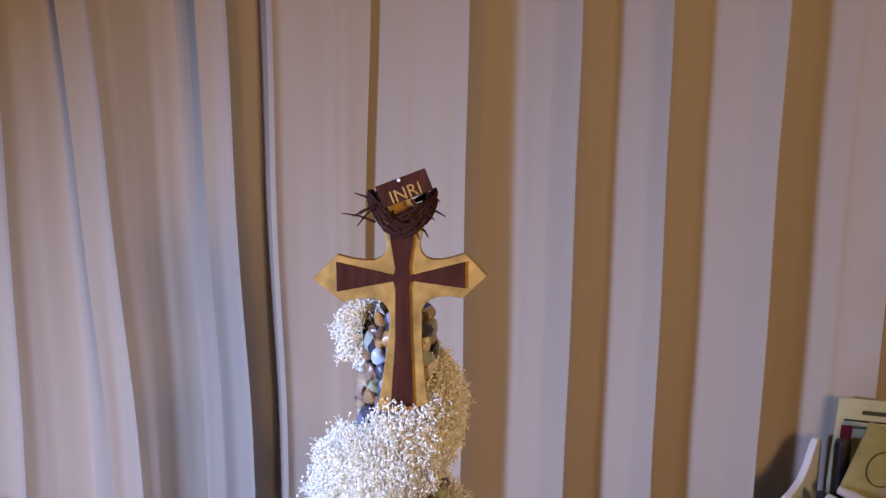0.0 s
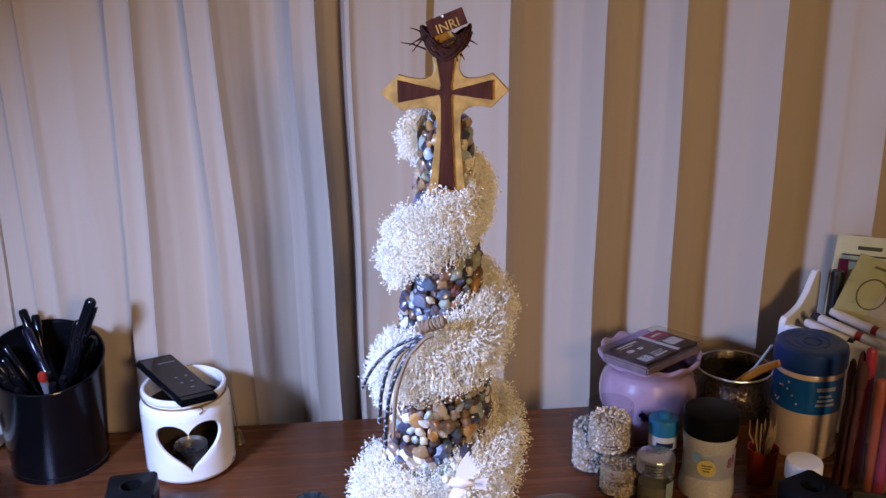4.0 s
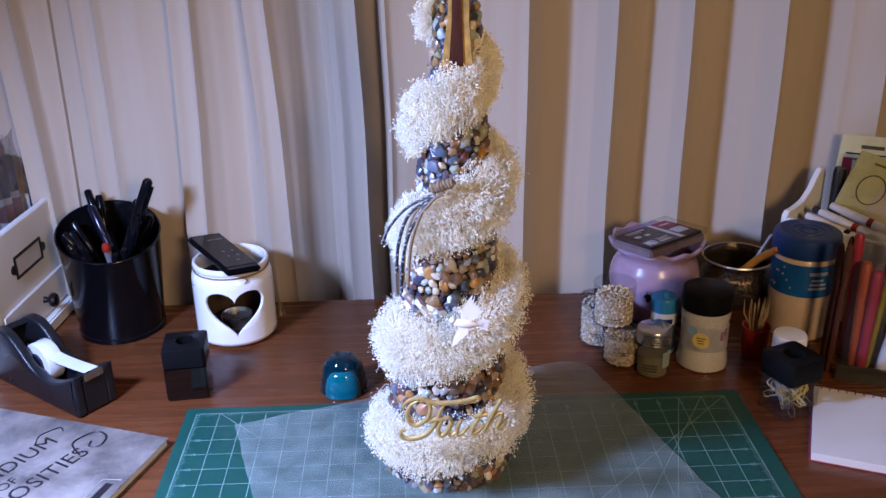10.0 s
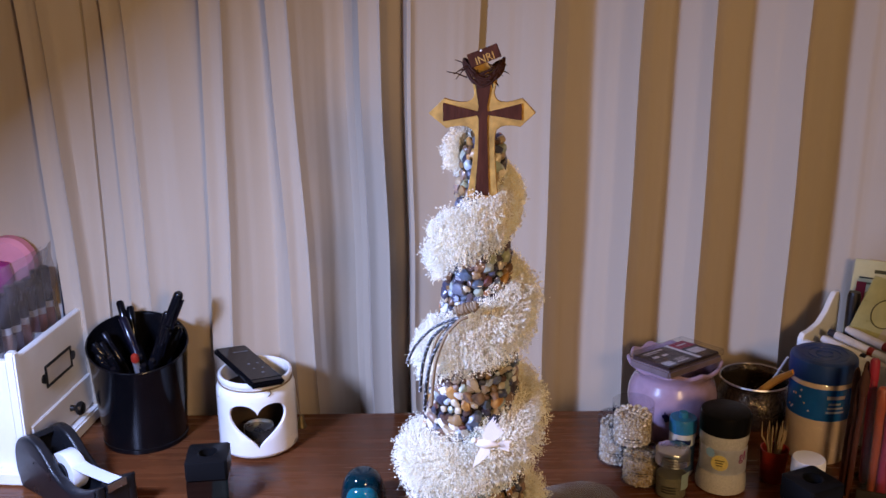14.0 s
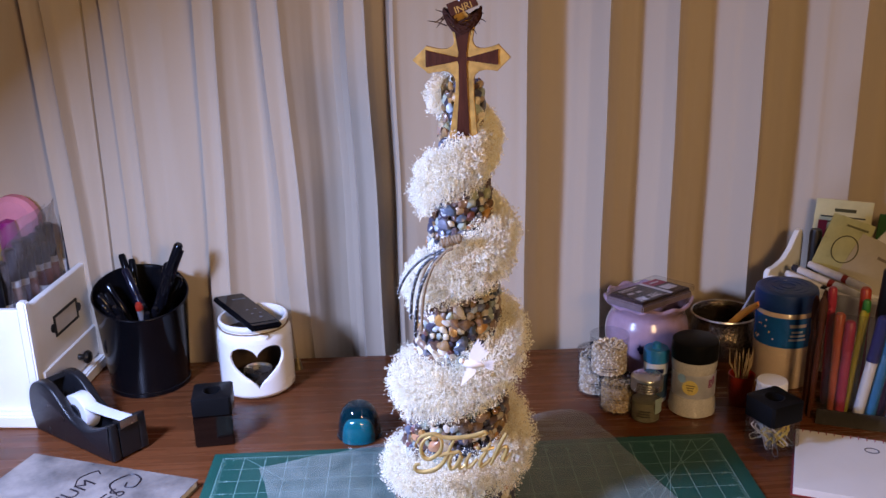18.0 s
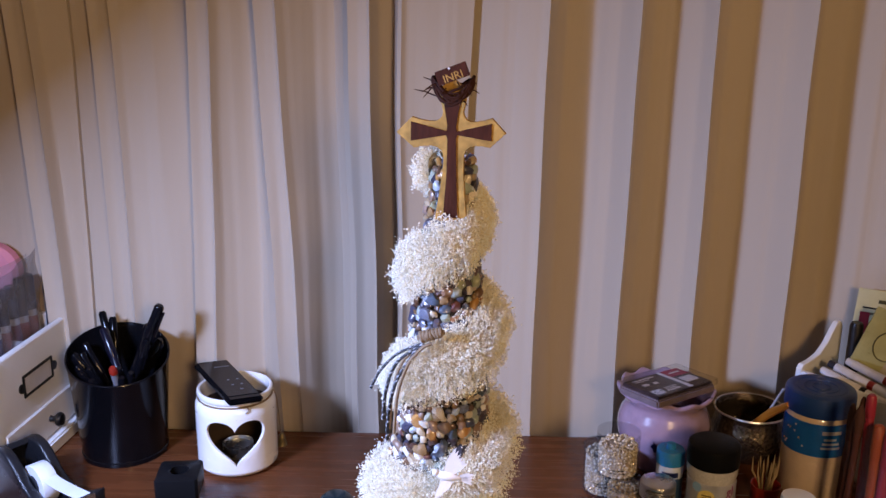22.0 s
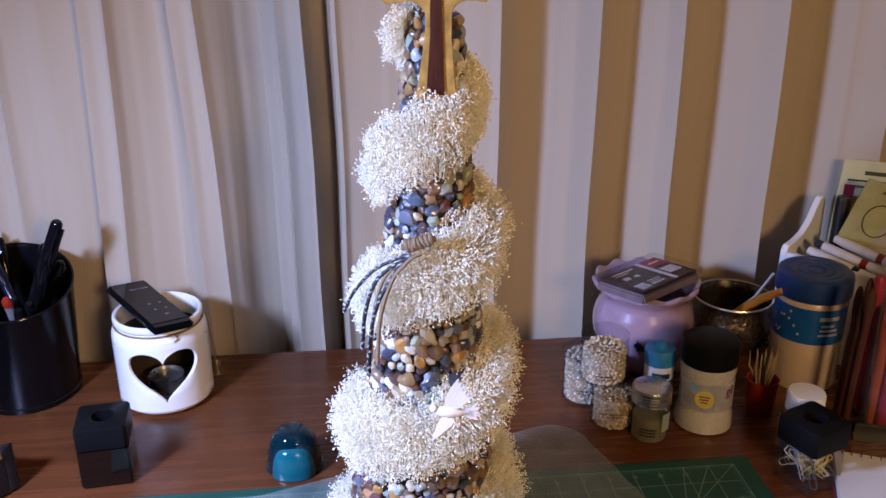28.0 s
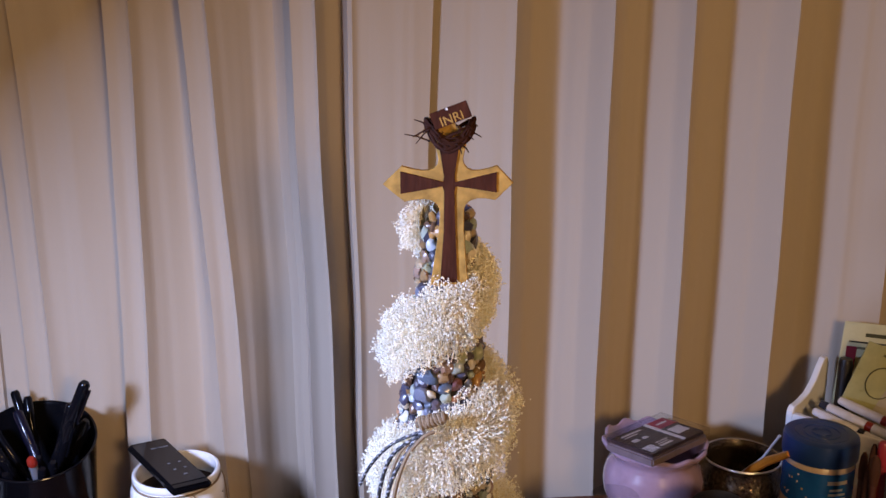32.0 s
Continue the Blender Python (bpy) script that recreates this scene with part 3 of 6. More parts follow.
_buds, _stems = florets()
tagged(part("flower_buds", _buds, None, tower, "tiny cream-white dried flower buds"), kind="stuff")
tagged(part("flower_stems", _stems, None, tower, "thin dry straw-coloured stems"), kind="stuff")
# dried moss-like bed below the buds, so that the garland is solid
_path = []
for k in range(150):
    t = 0.66 + 4.38 * k / 149
    zz = garland_z(t)
    a = axis(zz)
    _path.append(a + Vector((math.cos(2 * math.pi * (t + 0.5)), math.sin(2 * math.pi * (t + 0.5)), 0)) * (cone_r(zz) - 0.004))
_bed = bmesh.new()
rings = []
for k, p in enumerate(_path):
    zz = p.z
    out = (p - axis(zz)).normalized()
    h = garland_half(zz) * 0.74
    th = 0.0165 if zz < 0.20 else 0.0150 if zz < 0.33 else 0.0120 if zz < 0.4 else 0.007
    ring = []
    for j in range(12):
        a = 2 * math.pi * j / 12
        w = 1 + 0.2 * noise.noise((k * 0.3, j * 0.9, 4))
        q = p + out * (th * w * math.cos(a)) + Vector((0, 0, h * w * math.sin(a)))
        q.z = max(q.z, 0.006)
        ring.append(_bed.verts.new(q))
    rings.append(ring)
for a, b in zip(rings, rings[1:]):
    for j in range(12):
        _bed.faces.new((a[j], a[(j + 1) % 12], b[(j + 1) % 12], b[j]))
_bed.transform(TOW)
# darker straw tone puts the shade between the buds into the bed's colour
part("flower_bed", _bed, mat("flower_bed", (0.66, 0.57, 0.40), 0.8, var=0.35, scale=500, bump=1.0, fine=900), tower, "matted dry flower heads, toned darker for the shade between the buds")

# cross with its crown and title board
CX, CZ, CY, PX = -0.0180, 0.4752, 0.4690, 1 / 5791


def xz(pairs):
    return [((a - 365) * PX, (368 - b) * PX) for a, b in pairs]


def bend(p0, p1, c, n=6):
    """Points of a quarter curve from p0 towards p1, pulled to c."""
    return [((1 - t) ** 2 * p0[0] + 2 * t * (1 - t) * c[0] + t * t * p1[0], (1 - t) ** 2 * p0[1] + 2 * t * (1 - t) * c[1] + t * t * p1[1]) for t in [k / n for k in range(n)]]


_out = [(95, 375)] + [(172, 300)] + bend((172, 300), (322, 272), (318, 345))[1:] + [(322, 272), (300, 170), (365, 110), (440, 170), (420, 270)] \
    + bend((420, 270), (556, 294), (425, 345))[1:] + [(556, 294), (622, 363), (550, 434)] + bend((550, 434), (422, 500), (420, 405))[1:] + [(424, 560), (440, 772), (400, 796), (362, 804), (322, 802), (286, 793), (322, 560)] \
    + bend((326, 500), (182, 447), (330, 405)) + [(182, 447)]
cross = thing("cross", CX, CY, CZ, 0, "flat golden wooden cross with a dark brown inlay on the tower", "cross")
part("cross_body", slab(xz(_out), 0.004, 0.0003), m_gold, cross, "mottled gold painted wood", smooth=False)
_inl = [(168, 322), (340, 362), (345, 340), (322, 196), (408, 196), (386, 340), (390, 362), (555, 319), (555, 401), (392, 378), (386, 400), (390, 560), (398, 781), (327, 781), (343, 560), (345, 400), (338, 380), (168, 413)]
part("inlay", slab(xz(_inl), 0.0012, 0), m_brown, cross, "streaky dark brown inlay", at=pose(0, -0.0024, 0), smooth=False)
# fixing peg into the cone
part("peg", block(0.008, 0.014, 0.03, 0, 0.009, -0.07, 0.001), m_brown, cross)

crown = thing("twig_crown", CX + 0.0005, CY - 0.001, CZ + 0.0345, 0, "small ring of dark thorny twigs round the top of the cross", "twig crown")
random.seed(11)
for k in range(13):
    bm = None
    a0 = random.uniform(0, 6.28)
    rr, tilt, ph = random.uniform(0.0130, 0.0178), random.uniform(-0.25, 0.45), random.uniform(0, 6.28)
    pts = []
    for j in range(26):
        a = a0 + 5.4 * j / 25
        pts.append((rr * math.cos(a), 0.62 * rr * math.sin(a), 0.0035 * math.sin(a * 2 + ph) + tilt * 0.010 * math.sin(a) - 0.004 + 0.0105 * (math.cos(a) ** 2) + random.uniform(-0.0008, 0.0008)))
    part("twig", tube(pts, random.uniform(0.0007, 0.0012), 6), m_twig, crown)
for k in range(16):
    a = random.choice([random.uniform(2.3, 4.2), random.uniform(-0.9, 0.9), random.uniform(4.2, 5.2)])
    base = Vector((0.0145 * math.cos(a), 0.0095 * math.sin(a), random.uniform(-0.008, 0.008)))
    d = Vector((math.cos(a) + random.uniform(-0.5, 0.5), 0.5 * math.sin(a), random.uniform(-0.9, 0.6))).normalized()
    ln = random.uniform(0.004, 0.009) * (2.0 if 2 < a < 4.2 else 1.0)
    part("thorn", tube([base, base + d * ln * 0.5 + Vector((0, 0, 0.001)), base + d * ln], 0.0007, 5, taper=[1, 0.8, 0.45]), m_twig, crown)
title = thing("title_board", CX + 0.0020, CY - 0.0135, CZ + 0.0485, 0, "tiny tilted brown board with gold letters on the twig crown", "board")
_tb = pose(0, 0, 0, 0, -21, 0)
part("board", block(0.0265, 0.0016, 0.0115, 0, 0, -0.0058, 0.0003, _tb), m_brown, title)
lettering("writing", "INRI", 0.0090, _tb @ pose(0.0, -0.0009, -0.0052, 90, 0, 0), m_gold, title, 0.0002, "hand-painted gold letters")
part("nail", lathe([(0, 0.0006), (0.0008, 0.0004), (0.0009, 0)], 10), m_white, title, at=_tb @ pose(-0.001, -0.0008, 0.0048, 90, 0, 0))

# cord bundle on the tower
cord = thing("cord_bundle", -0.036, 0.436, 0.298, 0, "bundle of brown and dark twisted cords tied on the tower", "cord")


def cord_part(points, r, material):
    o = Vector((-0.036, 0.436, 0.298))
    part("strand", tube([Vector(p) - o for p in smooth_line(points)], r, 7), material, cord)


def braid(points, r):
    """A dark cord with a pale strand wound round it."""
    line = smooth_line(points, 24)
    cord_part(points, r, m_darkcord)
    pts = []
    for k, p in enumerate(line):
        a = k * 1.3
        pts.append(p + Vector((math.cos(a), -abs(math.sin(a)) if k % 2 else 0.3, math.sin(a))) * r * 0.62)
    cord_part(pts, r * 0.55, m_pale)


m_pale = mat("pale_cord", (0.52, 0.53, 0.56), 0.7)
cord_part([(-0.026, 0.434, 0.303), (-0.032, 0.432, 0.301), (-0.038, 0.431, 0.295), (-0.046, 0.429, 0.284), (-0.054, 0.426, 0.258), (-0.057, 0.425, 0.222)], 0.0015, m_cord)
_ca, _cb = Vector((-0.0412, 0.438, 0.307)), Vector((-0.0143, 0.437, 0.3159))
_cd = (_cb - _ca).normalized()
_cs = _cd.cross(Vector((0, 1, 0))).normalized()
_cu = _cd.cross(_cs)
for k in range(8):
    _cc = _ca + (_cb - _ca) * (0.18 + 0.60 * k / 7) + Vector((0, 0.002, -0.0025 + 0.0005 * (k % 2)))
    _cr = 0.0037 - 0.0001 * k + 0.0003 * (k % 3 == 0)
    cord_part([_cc + _cr * (math.cos(a) * _cs + math.sin(a) * _cu) + _cd * 0.0009 * math.sin(a + k) for a in [2 * math.pi * j / 9 for j in range(10)]], 0.0017, m_cord)
cord_part([_ca + (_cb - _ca) * q + Vector((0, 0.002, -0.0025)) for q in (0.05, 0.5, 0.90)], 0.0024, m_cord)
cord_part([(-0.03, 0.436, 0.301), (-0.050, 0.434, 0.287), (-0.059, 0.430, 0.260), (-0.062, 0.428, 0.224)], 0.0013, m_cord)
braid([(-0.034, 0.435, 0.301), (-0.056, 0.434, 0.284), (-0.065, 0.431, 0.260), (-0.068, 0.430, 0.232)], 0.0015)
braid([(-0.040, 0.433, 0.296), (-0.055, 0.428, 0.270), (-0.061, 0.425, 0.245), (-0.063, 0.424, 0.216)], 0.0015)
braid([(-0.034, 0.437, 0.302), (-0.058, 0.442, 0.288), (-0.074, 0.444, 0.270), (-0.083, 0.446, 0.252)], 0.0013)
# gold word across the foot of the tower, drawn as bent strokes
faith = thing("gold_word_sign", -0.0155, 0.398, 0.1080, 4, "cut-out golden word in script on the foot of the tower", "word sign")
WORD = [[(207, 458), (188, 462), (178, 484), (200, 503), (250, 500), (300, 480), (340, 440), (366, 390), (388, 335), (408, 298)],
        [(196, 334), (212, 304), (250, 280), (298, 274), (340, 290), (400, 292), (462, 286), (522, 274), (568, 258), (580, 264), (560, 278), (500, 288)],
        [(318, 286), (336, 320), (328, 366), (300, 402), (262, 424), (230, 412), (216, 366), (236, 314), (282, 282)],
        [(318, 402), (360, 386), (400, 380), (428, 374)],
        [(440, 388), (424, 372), (392, 392), (372, 440), (384, 474), (412, 458), (442, 400), (428, 450), (436, 472), (462, 452)],
        [(492, 382), (470, 430), (472, 464), (502, 448), (528, 416)], [(530, 356), (538, 344)],
        [(606, 318), (574, 380), (546, 430), (550, 456), (580, 440), (606, 410)], [(552, 364), (590, 356), (624, 348)],
        [(692, 266), (654, 340), (620, 412), (604, 450)], [(616, 428), (650, 372), (684, 346), (692, 368), (672, 418), (690, 424), (724, 372)]]
for stroke in WORD:
    pts = smooth_line([((a - 450) * 0.000174, -0.003 * math.cos((a - 450) / 180), (385 - b) * 0.000184) for a, b in stroke], 7)
    n = len(pts)
    part("stroke", tube(pts, 0.00180, 8, taper=[0.75 + 0.5 * math.sin(math.pi * min(1, (k + 1) / n)) for k in range(n)]), m_goldmetal, faith)


def dove():
    """A flying bird ornament, in plain shape."""
    bm = bmesh.new()
    bmesh.ops.create_icosphere(bm, subdivisions=3, radius=1)
    for v in bm.verts:
        x, y, z = v.co
        fat = 0.0052 * (1 - 0.35 * max(0, x))
        v.co = (x * 0.014, y * fat * 0.8, z * fat)
    ico = bmesh.ops.create_icosphere(bm, subdivisions=2, radius=0.0036)
    for v in ico["verts"]:
        v.co += Vector((-0.0135, 0, 0.0022))

    def feather(base, tip, wide):
        b, t = Vector(base), Vector(tip)
        d = (t - b).normalized()
        side = d.cross(Vector((0, 1, 0))).normalized()
        n = 9
        top = [b + d * (t - b).length * k / n + side * wide * math.sin(math.pi * (0.15 + 0.85 * k / n)) for k in range(n + 1)]
        low = [b + d * (t - b).length * k / n - side * wide * 0.5 * math.sin(math.pi * (0.2 + 0.8 * k / n)) for k in range(n + 1)]
        for dy in (-0.0009, 0.0009):
            vs = [bm.verts.new(p + Vector((0, dy, 0))) for p in top + low[::-1]]
            bm.faces.new(vs)
        return
    for k in range(6):
        feather((0.001 * k - 0.003, 0, 0.003), (0.004 + 0.0026 * k, -0.002, 0.034 - 0.0030 * k), 0.0040)
    for k in range(6):
        feather((0.001 * k - 0.004, 0, -0.003), (-0.012 + 0.0022 * k, -0.002, -0.029 + 0.0026 * k), 0.0036)
    for k in range(4):
        feather((0.010, 0, 0), (0.025, 0, -0.005 + 0.0038 * k), 0.0030)
    return bm


_d = part("dove_ornament", dove(), m_dove)
_d.matrix_basis = pose(-0.005, 0.4040, 0.199, 0, 6, 4) @ Matrix.Scale(0.82, 4)
tagged(_d, "small white resin bird ornament on the flower spiral", "ornament")

# ---- things on the desk lamp's side of the desk ----
def pen(name, parent, foot, tip, r, material, cap=None, cap_len=0.3, clip=True):
    """A pen from its foot to its tip, with a cap, a clip and a rounded end."""
    a, b = Vector(foot), Vector(tip)
    d = (b - a).normalized()
    L_ = (b - a).length
    turn = Matrix.Translation(a) @ d.to_track_quat("Z", "Y").to_matrix().to_4x4()
    cut = L_ * (1 - cap_len) if cap else L_
    bm = lathe([(0, 0), (r * 0.5, 0), (r * 0.95, 0.006), (r, 0.01), (r, cut - 0.001), (r * 0.9, cut), (0, cut)], 12)
    bm.transform(turn)
    ob = part(name, bm, material, parent)
    if cap:
        bm = lathe([(0, cut - 0.0005), (r * 1.12, cut - 0.0005), (r * 1.15, cut + 0.002), (r * 1.08, L_ - 0.003), (r * 0.7, L_), (0, L_)], 12)
        bm.transform(turn)
        part("cap", bm, cap, ob)
        if clip:
            bm = block(r * 0.6, r * 0.45, L_ * cap_len * 0.75, 0, -r * 1.35, L_ * (1 - cap_len * 0.85), 0.0004)
            bm.transform(turn)
            part("clip", bm, cap, ob)
    return ob


m_penblack = mat("pen_black", (0.010, 0.010, 0.014), 0.12, bump=0.02, ior=1.3)
m_pengrey = mat("pen_grey", (0.05, 0.05, 0.065), 0.2, bump=0.02, ior=1.3)
m_penblue = mat("pen_blue", (0.012, 0.012, 0.034), 0.2, bump=0.02)
m_penclear = mat("pen_clear", (0.5, 0.5, 0.55), 0.15, trans=0.6, bump=0.0)

cup = thing("pen_cup", -0.497, 0.729, 0, 29, "round black plastic desk cup full of black pens", "pen cup")
def slanted(bm):
    """Cuts the mouth of the cup at a slant, low towards the front."""
    for v in bm.verts:
        k = max(0, v.co.z / 0.148)
        v.co.z += k * (-0.0145 + 0.0185 * v.co.y / 0.0625)
    return bm


part("cup_body", slanted(lathe([(0, 0.0), (0.050, 0.0), (0.053, 0.003), (0.0625, 0.146), (0.0635, 0.148), (0.0615, 0.148), (0.0600, 0.144), (0.0505, 0.006), (0, 0.006)], 64)), m_black, cup, "tapered glossy black wall")
part("rim", slanted(tube([(0.0628 * math.cos(a), 0.0628 * math.sin(a), 0.1482) for a in [2 * math.pi * k / 64 for k in range(65)]], 0.0012, 6)), m_black, cup, "rolled rim")
part("base_ring", lathe([(0.0525, 0.0), (0.0540, 0.0005), (0.0543, 0.006), (0.0533, 0.007), (0.0520, 0.006)], 64), m_black, cup)
random.seed(5)
_pens = [(-0.051, -0.018, 0.134, m_penblack), (-0.036, 0.030, 0.176, m_penblack), (-0.030, -0.040, 0.120, m_pengrey), (-0.012, -0.046, 0.114, m_penblack), (0.012, -0.020, 0.122, m_pengrey),
         (0.034, -0.030, 0.122, m_penblack), (0.040, 0.010, 0.172, m_penblack), (0.048, -0.010, 0.160, m_penblack), (0.066, -0.004, 0.204, m_penblack), (-0.024, 0.034, 0.168, m_penblack),
         (-0.040, -0.030, 0.124, m_penblack), (0.030, 0.030, 0.150, m_penblack), (-0.047, -0.008, 0.132, m_penblack), (-0.024, -0.030, 0.122, m_penblack),
         (0.026, -0.038, 0.118, m_penblack), (-0.050, 0.006, 0.140, m_penblack), (0.054, 0.012, 0.152, m_penblack)]
for k, (x, y, h, mm) in enumerate(_pens):
    p = thing("pen", -0.497, 0.729, 0.0075, 0, "slim ballpoint pen standing in the black cup", "pen", "pens in the black cup")
    ln = math.sqrt((1.2 * x) ** 2 + (1.2 * y) ** 2 + h * h)
    pen("barrel", p, (-0.25 * x + random.uniform(-0.008, 0.008), -0.25 * y + random.uniform(-0.008, 0.008), 0.003), (x, y, h - 0.006), 0.0046 if k != 8 else 0.0058, mm, m_penblack, 0.32)
_red = thing("red_capped_pen", -0.497, 0.729, 0.0075, 0, "clear pen with a red end standing in the black cup", "pen", "pens in the black cup")
pen("barrel", _red, (0.004, 0.01, 0.003), (0.019, -0.046, 0.128), 0.0045, m_penclear, m_red, 0.07, clip=False)
_blu = thing("blue_pen", -0.497, 0.729, 0.0075, 0, "dark blue pen leaning across the black cup", "pen", "pens in the black cup")
pen("barrel", _blu, (0.026, -0.02, 0.06), (-0.020, 0.004, 0.158), 0.0052, m_penblue, m_penblue, 0.35)


# white candle jar with a heart-shaped opening
def heart_outline(n):
    out = []
    for k in range(n):
        t = 2 * math.pi * k / n
        x = 16 * math.sin(t) ** 3
        y = 13 * math.cos(t) - 5 * math.cos(2 * t) - 2 * math.cos(3 * t) - math.cos(4 * t)
        out.append((x / 16.0, (y + 2.5) / 14.5))
    return out


def heart_jar_wall(R, thick, z0, z1, half_ang, hc, hw, hh, inner_face=False):
    """The round wall with a heart cut right through it on its front (towards -y)."""
    bm = bmesh.new()
    N = 96
    outline = heart_outline(N)
    inner = [(a * hw, hc + b * hh) for a, b in outline]      # arc length, height
    W = R * half_ang

    def border(x, z):
        dx, dz = x, z - hc
        k = 1e9
        if abs(dx) > 1e-9:
            k = min(k, W / abs(dx))
        if dz > 1e-9:
            k = min(k, (z1 - hc) / dz)
        if dz < -1e-9:
            k = min(k, (z0 - hc) / dz)
        return dx * k, hc + dz * k

    def wrap(u, z, r):
        a = -math.pi / 2 + u / R
        return bm.verts.new((r * math.cos(a), r * math.sin(a), z))

    steps = (0, 0.04, 0.2, 0.45, 0.72, 1)
    shells = []
    for r in (R, R - thick):
        skip = inner_face == (r == R)
        rows = []
        for s_ in steps:
            row = []
            for (x, z) in inner:
                bx, bz = border(x, z)
                row.append(wrap(x + (bx - x) * s_, z + (bz - z) * s_, r if s_ else r - (0.0008 if r == R else -0.0008)))
            rows.append(row)
        for a, b in zip(rows, rows[1:]):
            for k in range(N):
                if not skip:
                    bm.faces.new((a[k], a[(k + 1) % N], b[(k + 1) % N], b[k]))
        shells.append(rows[0])
    for k in range(N):
        if not inner_face:
            bm.faces.new((shells[0][k], shells[0][(k + 1) % N], shells[1][(k + 1) % N], shells[1][k]))
    # the rest of the wall
    M_ = 60
    for r in ((R - thick,) if inner_face else (R,)):
        lo, hi = [], []
        for k in range(M_ + 1):
            a = -math.pi / 2 + half_ang + (2 * math.pi - 2 * half_ang) * k / M_
            lo.append(bm.verts.new((r * math.cos(a), r * math.sin(a), z0)))
            hi.append(bm.verts.new((r * math.cos(a), r * math.sin(a), z1)))
        for k in range(M_):
            bm.faces.new((lo[k], lo[k + 1], hi[k + 1], hi[k]))
    bmesh.ops.delete(bm, geom=[v for v in bm.verts if not v.link_faces], context="VERTS")
    bmesh.ops.remove_doubles(bm, verts=bm.verts, dist=0.0002)
    return bm


jar = thing("candle_jar", -0.3405, 0.7305, 0, 21, "white glazed jar-shaped tealight holder with a heart-shaped opening", "candle holder")
part("wall", heart_jar_wall(0.0500, 0.0042, 0.008, 0.080, 1.25, 0.0470, 0.0385, 0.0300), m_ceramic, jar, "white glazed wall with heart cut-out")
part("inner_wall", heart_jar_wall(0.0500, 0.0042, 0.008, 0.080, 1.25, 0.0470, 0.0385, 0.0300, True), m_inside, jar, "dark brown inside")
part("foot", lathe([(0, 0.001), (0.040, 0.0), (0.0455, 0.002), (0.0492, 0.0055), (0.0500, 0.008), (0.0455, 0.008), (0, 0.0075)], 64), m_ceramic, jar)
part("neck", lathe([(0.0500, 0.080), (0.0496, 0.086), (0.0475, 0.0915), (0.0448, 0.0935), (0.0442, 0.0955), (0.0462, 0.0975), (0.0472, 0.1005), (0.0464, 0.1040), (0.0445, 0.1050), (0.0425, 0.1040), (0.0415, 0.099), (0.0415, 0.0935), (0.0440, 0.088), (0.0458, 0.080)], 64), m_ceramic, jar, "rounded rim")
part("lining", lathe([(0, 0.0082), (0.0452, 0.0082), (0.0452, 0.0105), (0, 0.0105)], 48), m_inside, jar, "dark brown floor")
part("tealight_cup", lathe([(0, 0.011), (0.019, 0.011), (0.0195, 0.026), (0.0188, 0.026), (0.0182, 0.022), (0, 0.022)], 40), m_silver, jar, "small metal tealight cup")
_ring = []
for k in range(73):
    a = 2 * math.pi * k / 72
    _ring.append((0.0458 * math.cos(a), 0.0458 * math.sin(a), 0.0940 + 0.0004 * math.sin(a * 36)))
part("string", tube(_ring, 0.0012, 6), m_cord, jar, "thin tied string")
part("string_end", tube(smooth_line([(0.016, -0.0440, 0.0935), (0.018, -0.0465, 0.0905), (0.014, -0.0485, 0.0875)]), 0.0007, 6), m_cord, jar)
part("bell_cord", tube(smooth_line([(0.0440, 0.012, 0.094), (0.0500, 0.013, 0.082), (0.0520, 0.011, 0.062), (0.0545, 0.008, 0.031)]), 0.0007, 6), m_cord, jar)
part("bell", lathe([(0, 0.0165), (0.002, 0.0165), (0.0035, 0.014), (0.0048, 0.008), (0.0062, 0.002), (0.0070, 0), (0.0062, 0.0004), (0.004, 0.010), (0, 0.0135)], 24), mat("old_brass", (0.30, 0.22, 0.10), 0.35, metal=0.8, var=0.4, scale=200), jar, "small tarnished brass bell", at=pose(0.0555, 0.008, 0.014))

phone = thing("mobile_phone", -0.346, 0.7215, 0.1066, -43.5, "black mobile phone lying across the top of the white jar", "phone")
_pt = pose(0, 0, 0, -7, 5, 0)
part("phone_body", block(0.112, 0.045, 0.0085, 0, 0, 0.0016, 0.0026, _pt), m_black, phone)
part("screen", block(0.096, 0.040, 0.0006, -0.002, 0, 0.0101, 0.0002, _pt), mat("phone_glass", (0.02, 0.02, 0.025), 0.08, bump=0.0), phone, "dark glossy screen")
_dim = mat("screen_print", (0.22, 0.23, 0.25), 0.4)
for x, y, w in ((-0.034, 0.008, 0.014), (-0.034, 0.0, 0.010), (0.004, 0.010, 0.003), (0.004, -0.002, 0.003), (0.018, 0.010, 0.003), (0.018, -0.002, 0.003), (0.031, 0.004, 0.004)):
    part("screen_mark", block(0.0022, w, 0.0003, x, y, 0.01075, 0, _pt), _dim, phone)

# black magnetic box with a hole in its top
clipholder = thing("paperclip_box", -0.3465, 0.5855, 0, 16.5, "square black paperclip box with a round hole in its top", "box")
m_smoke = mat("smoked_plastic", (0.020, 0.010, 0.008), 0.10, bump=0.0, coat=0.4)
part("box_body", block(0.0466, 0.0466, 0.042, 0, 0, 0, 0.0018), m_smoke, clipholder, "dark smoked transparent base")


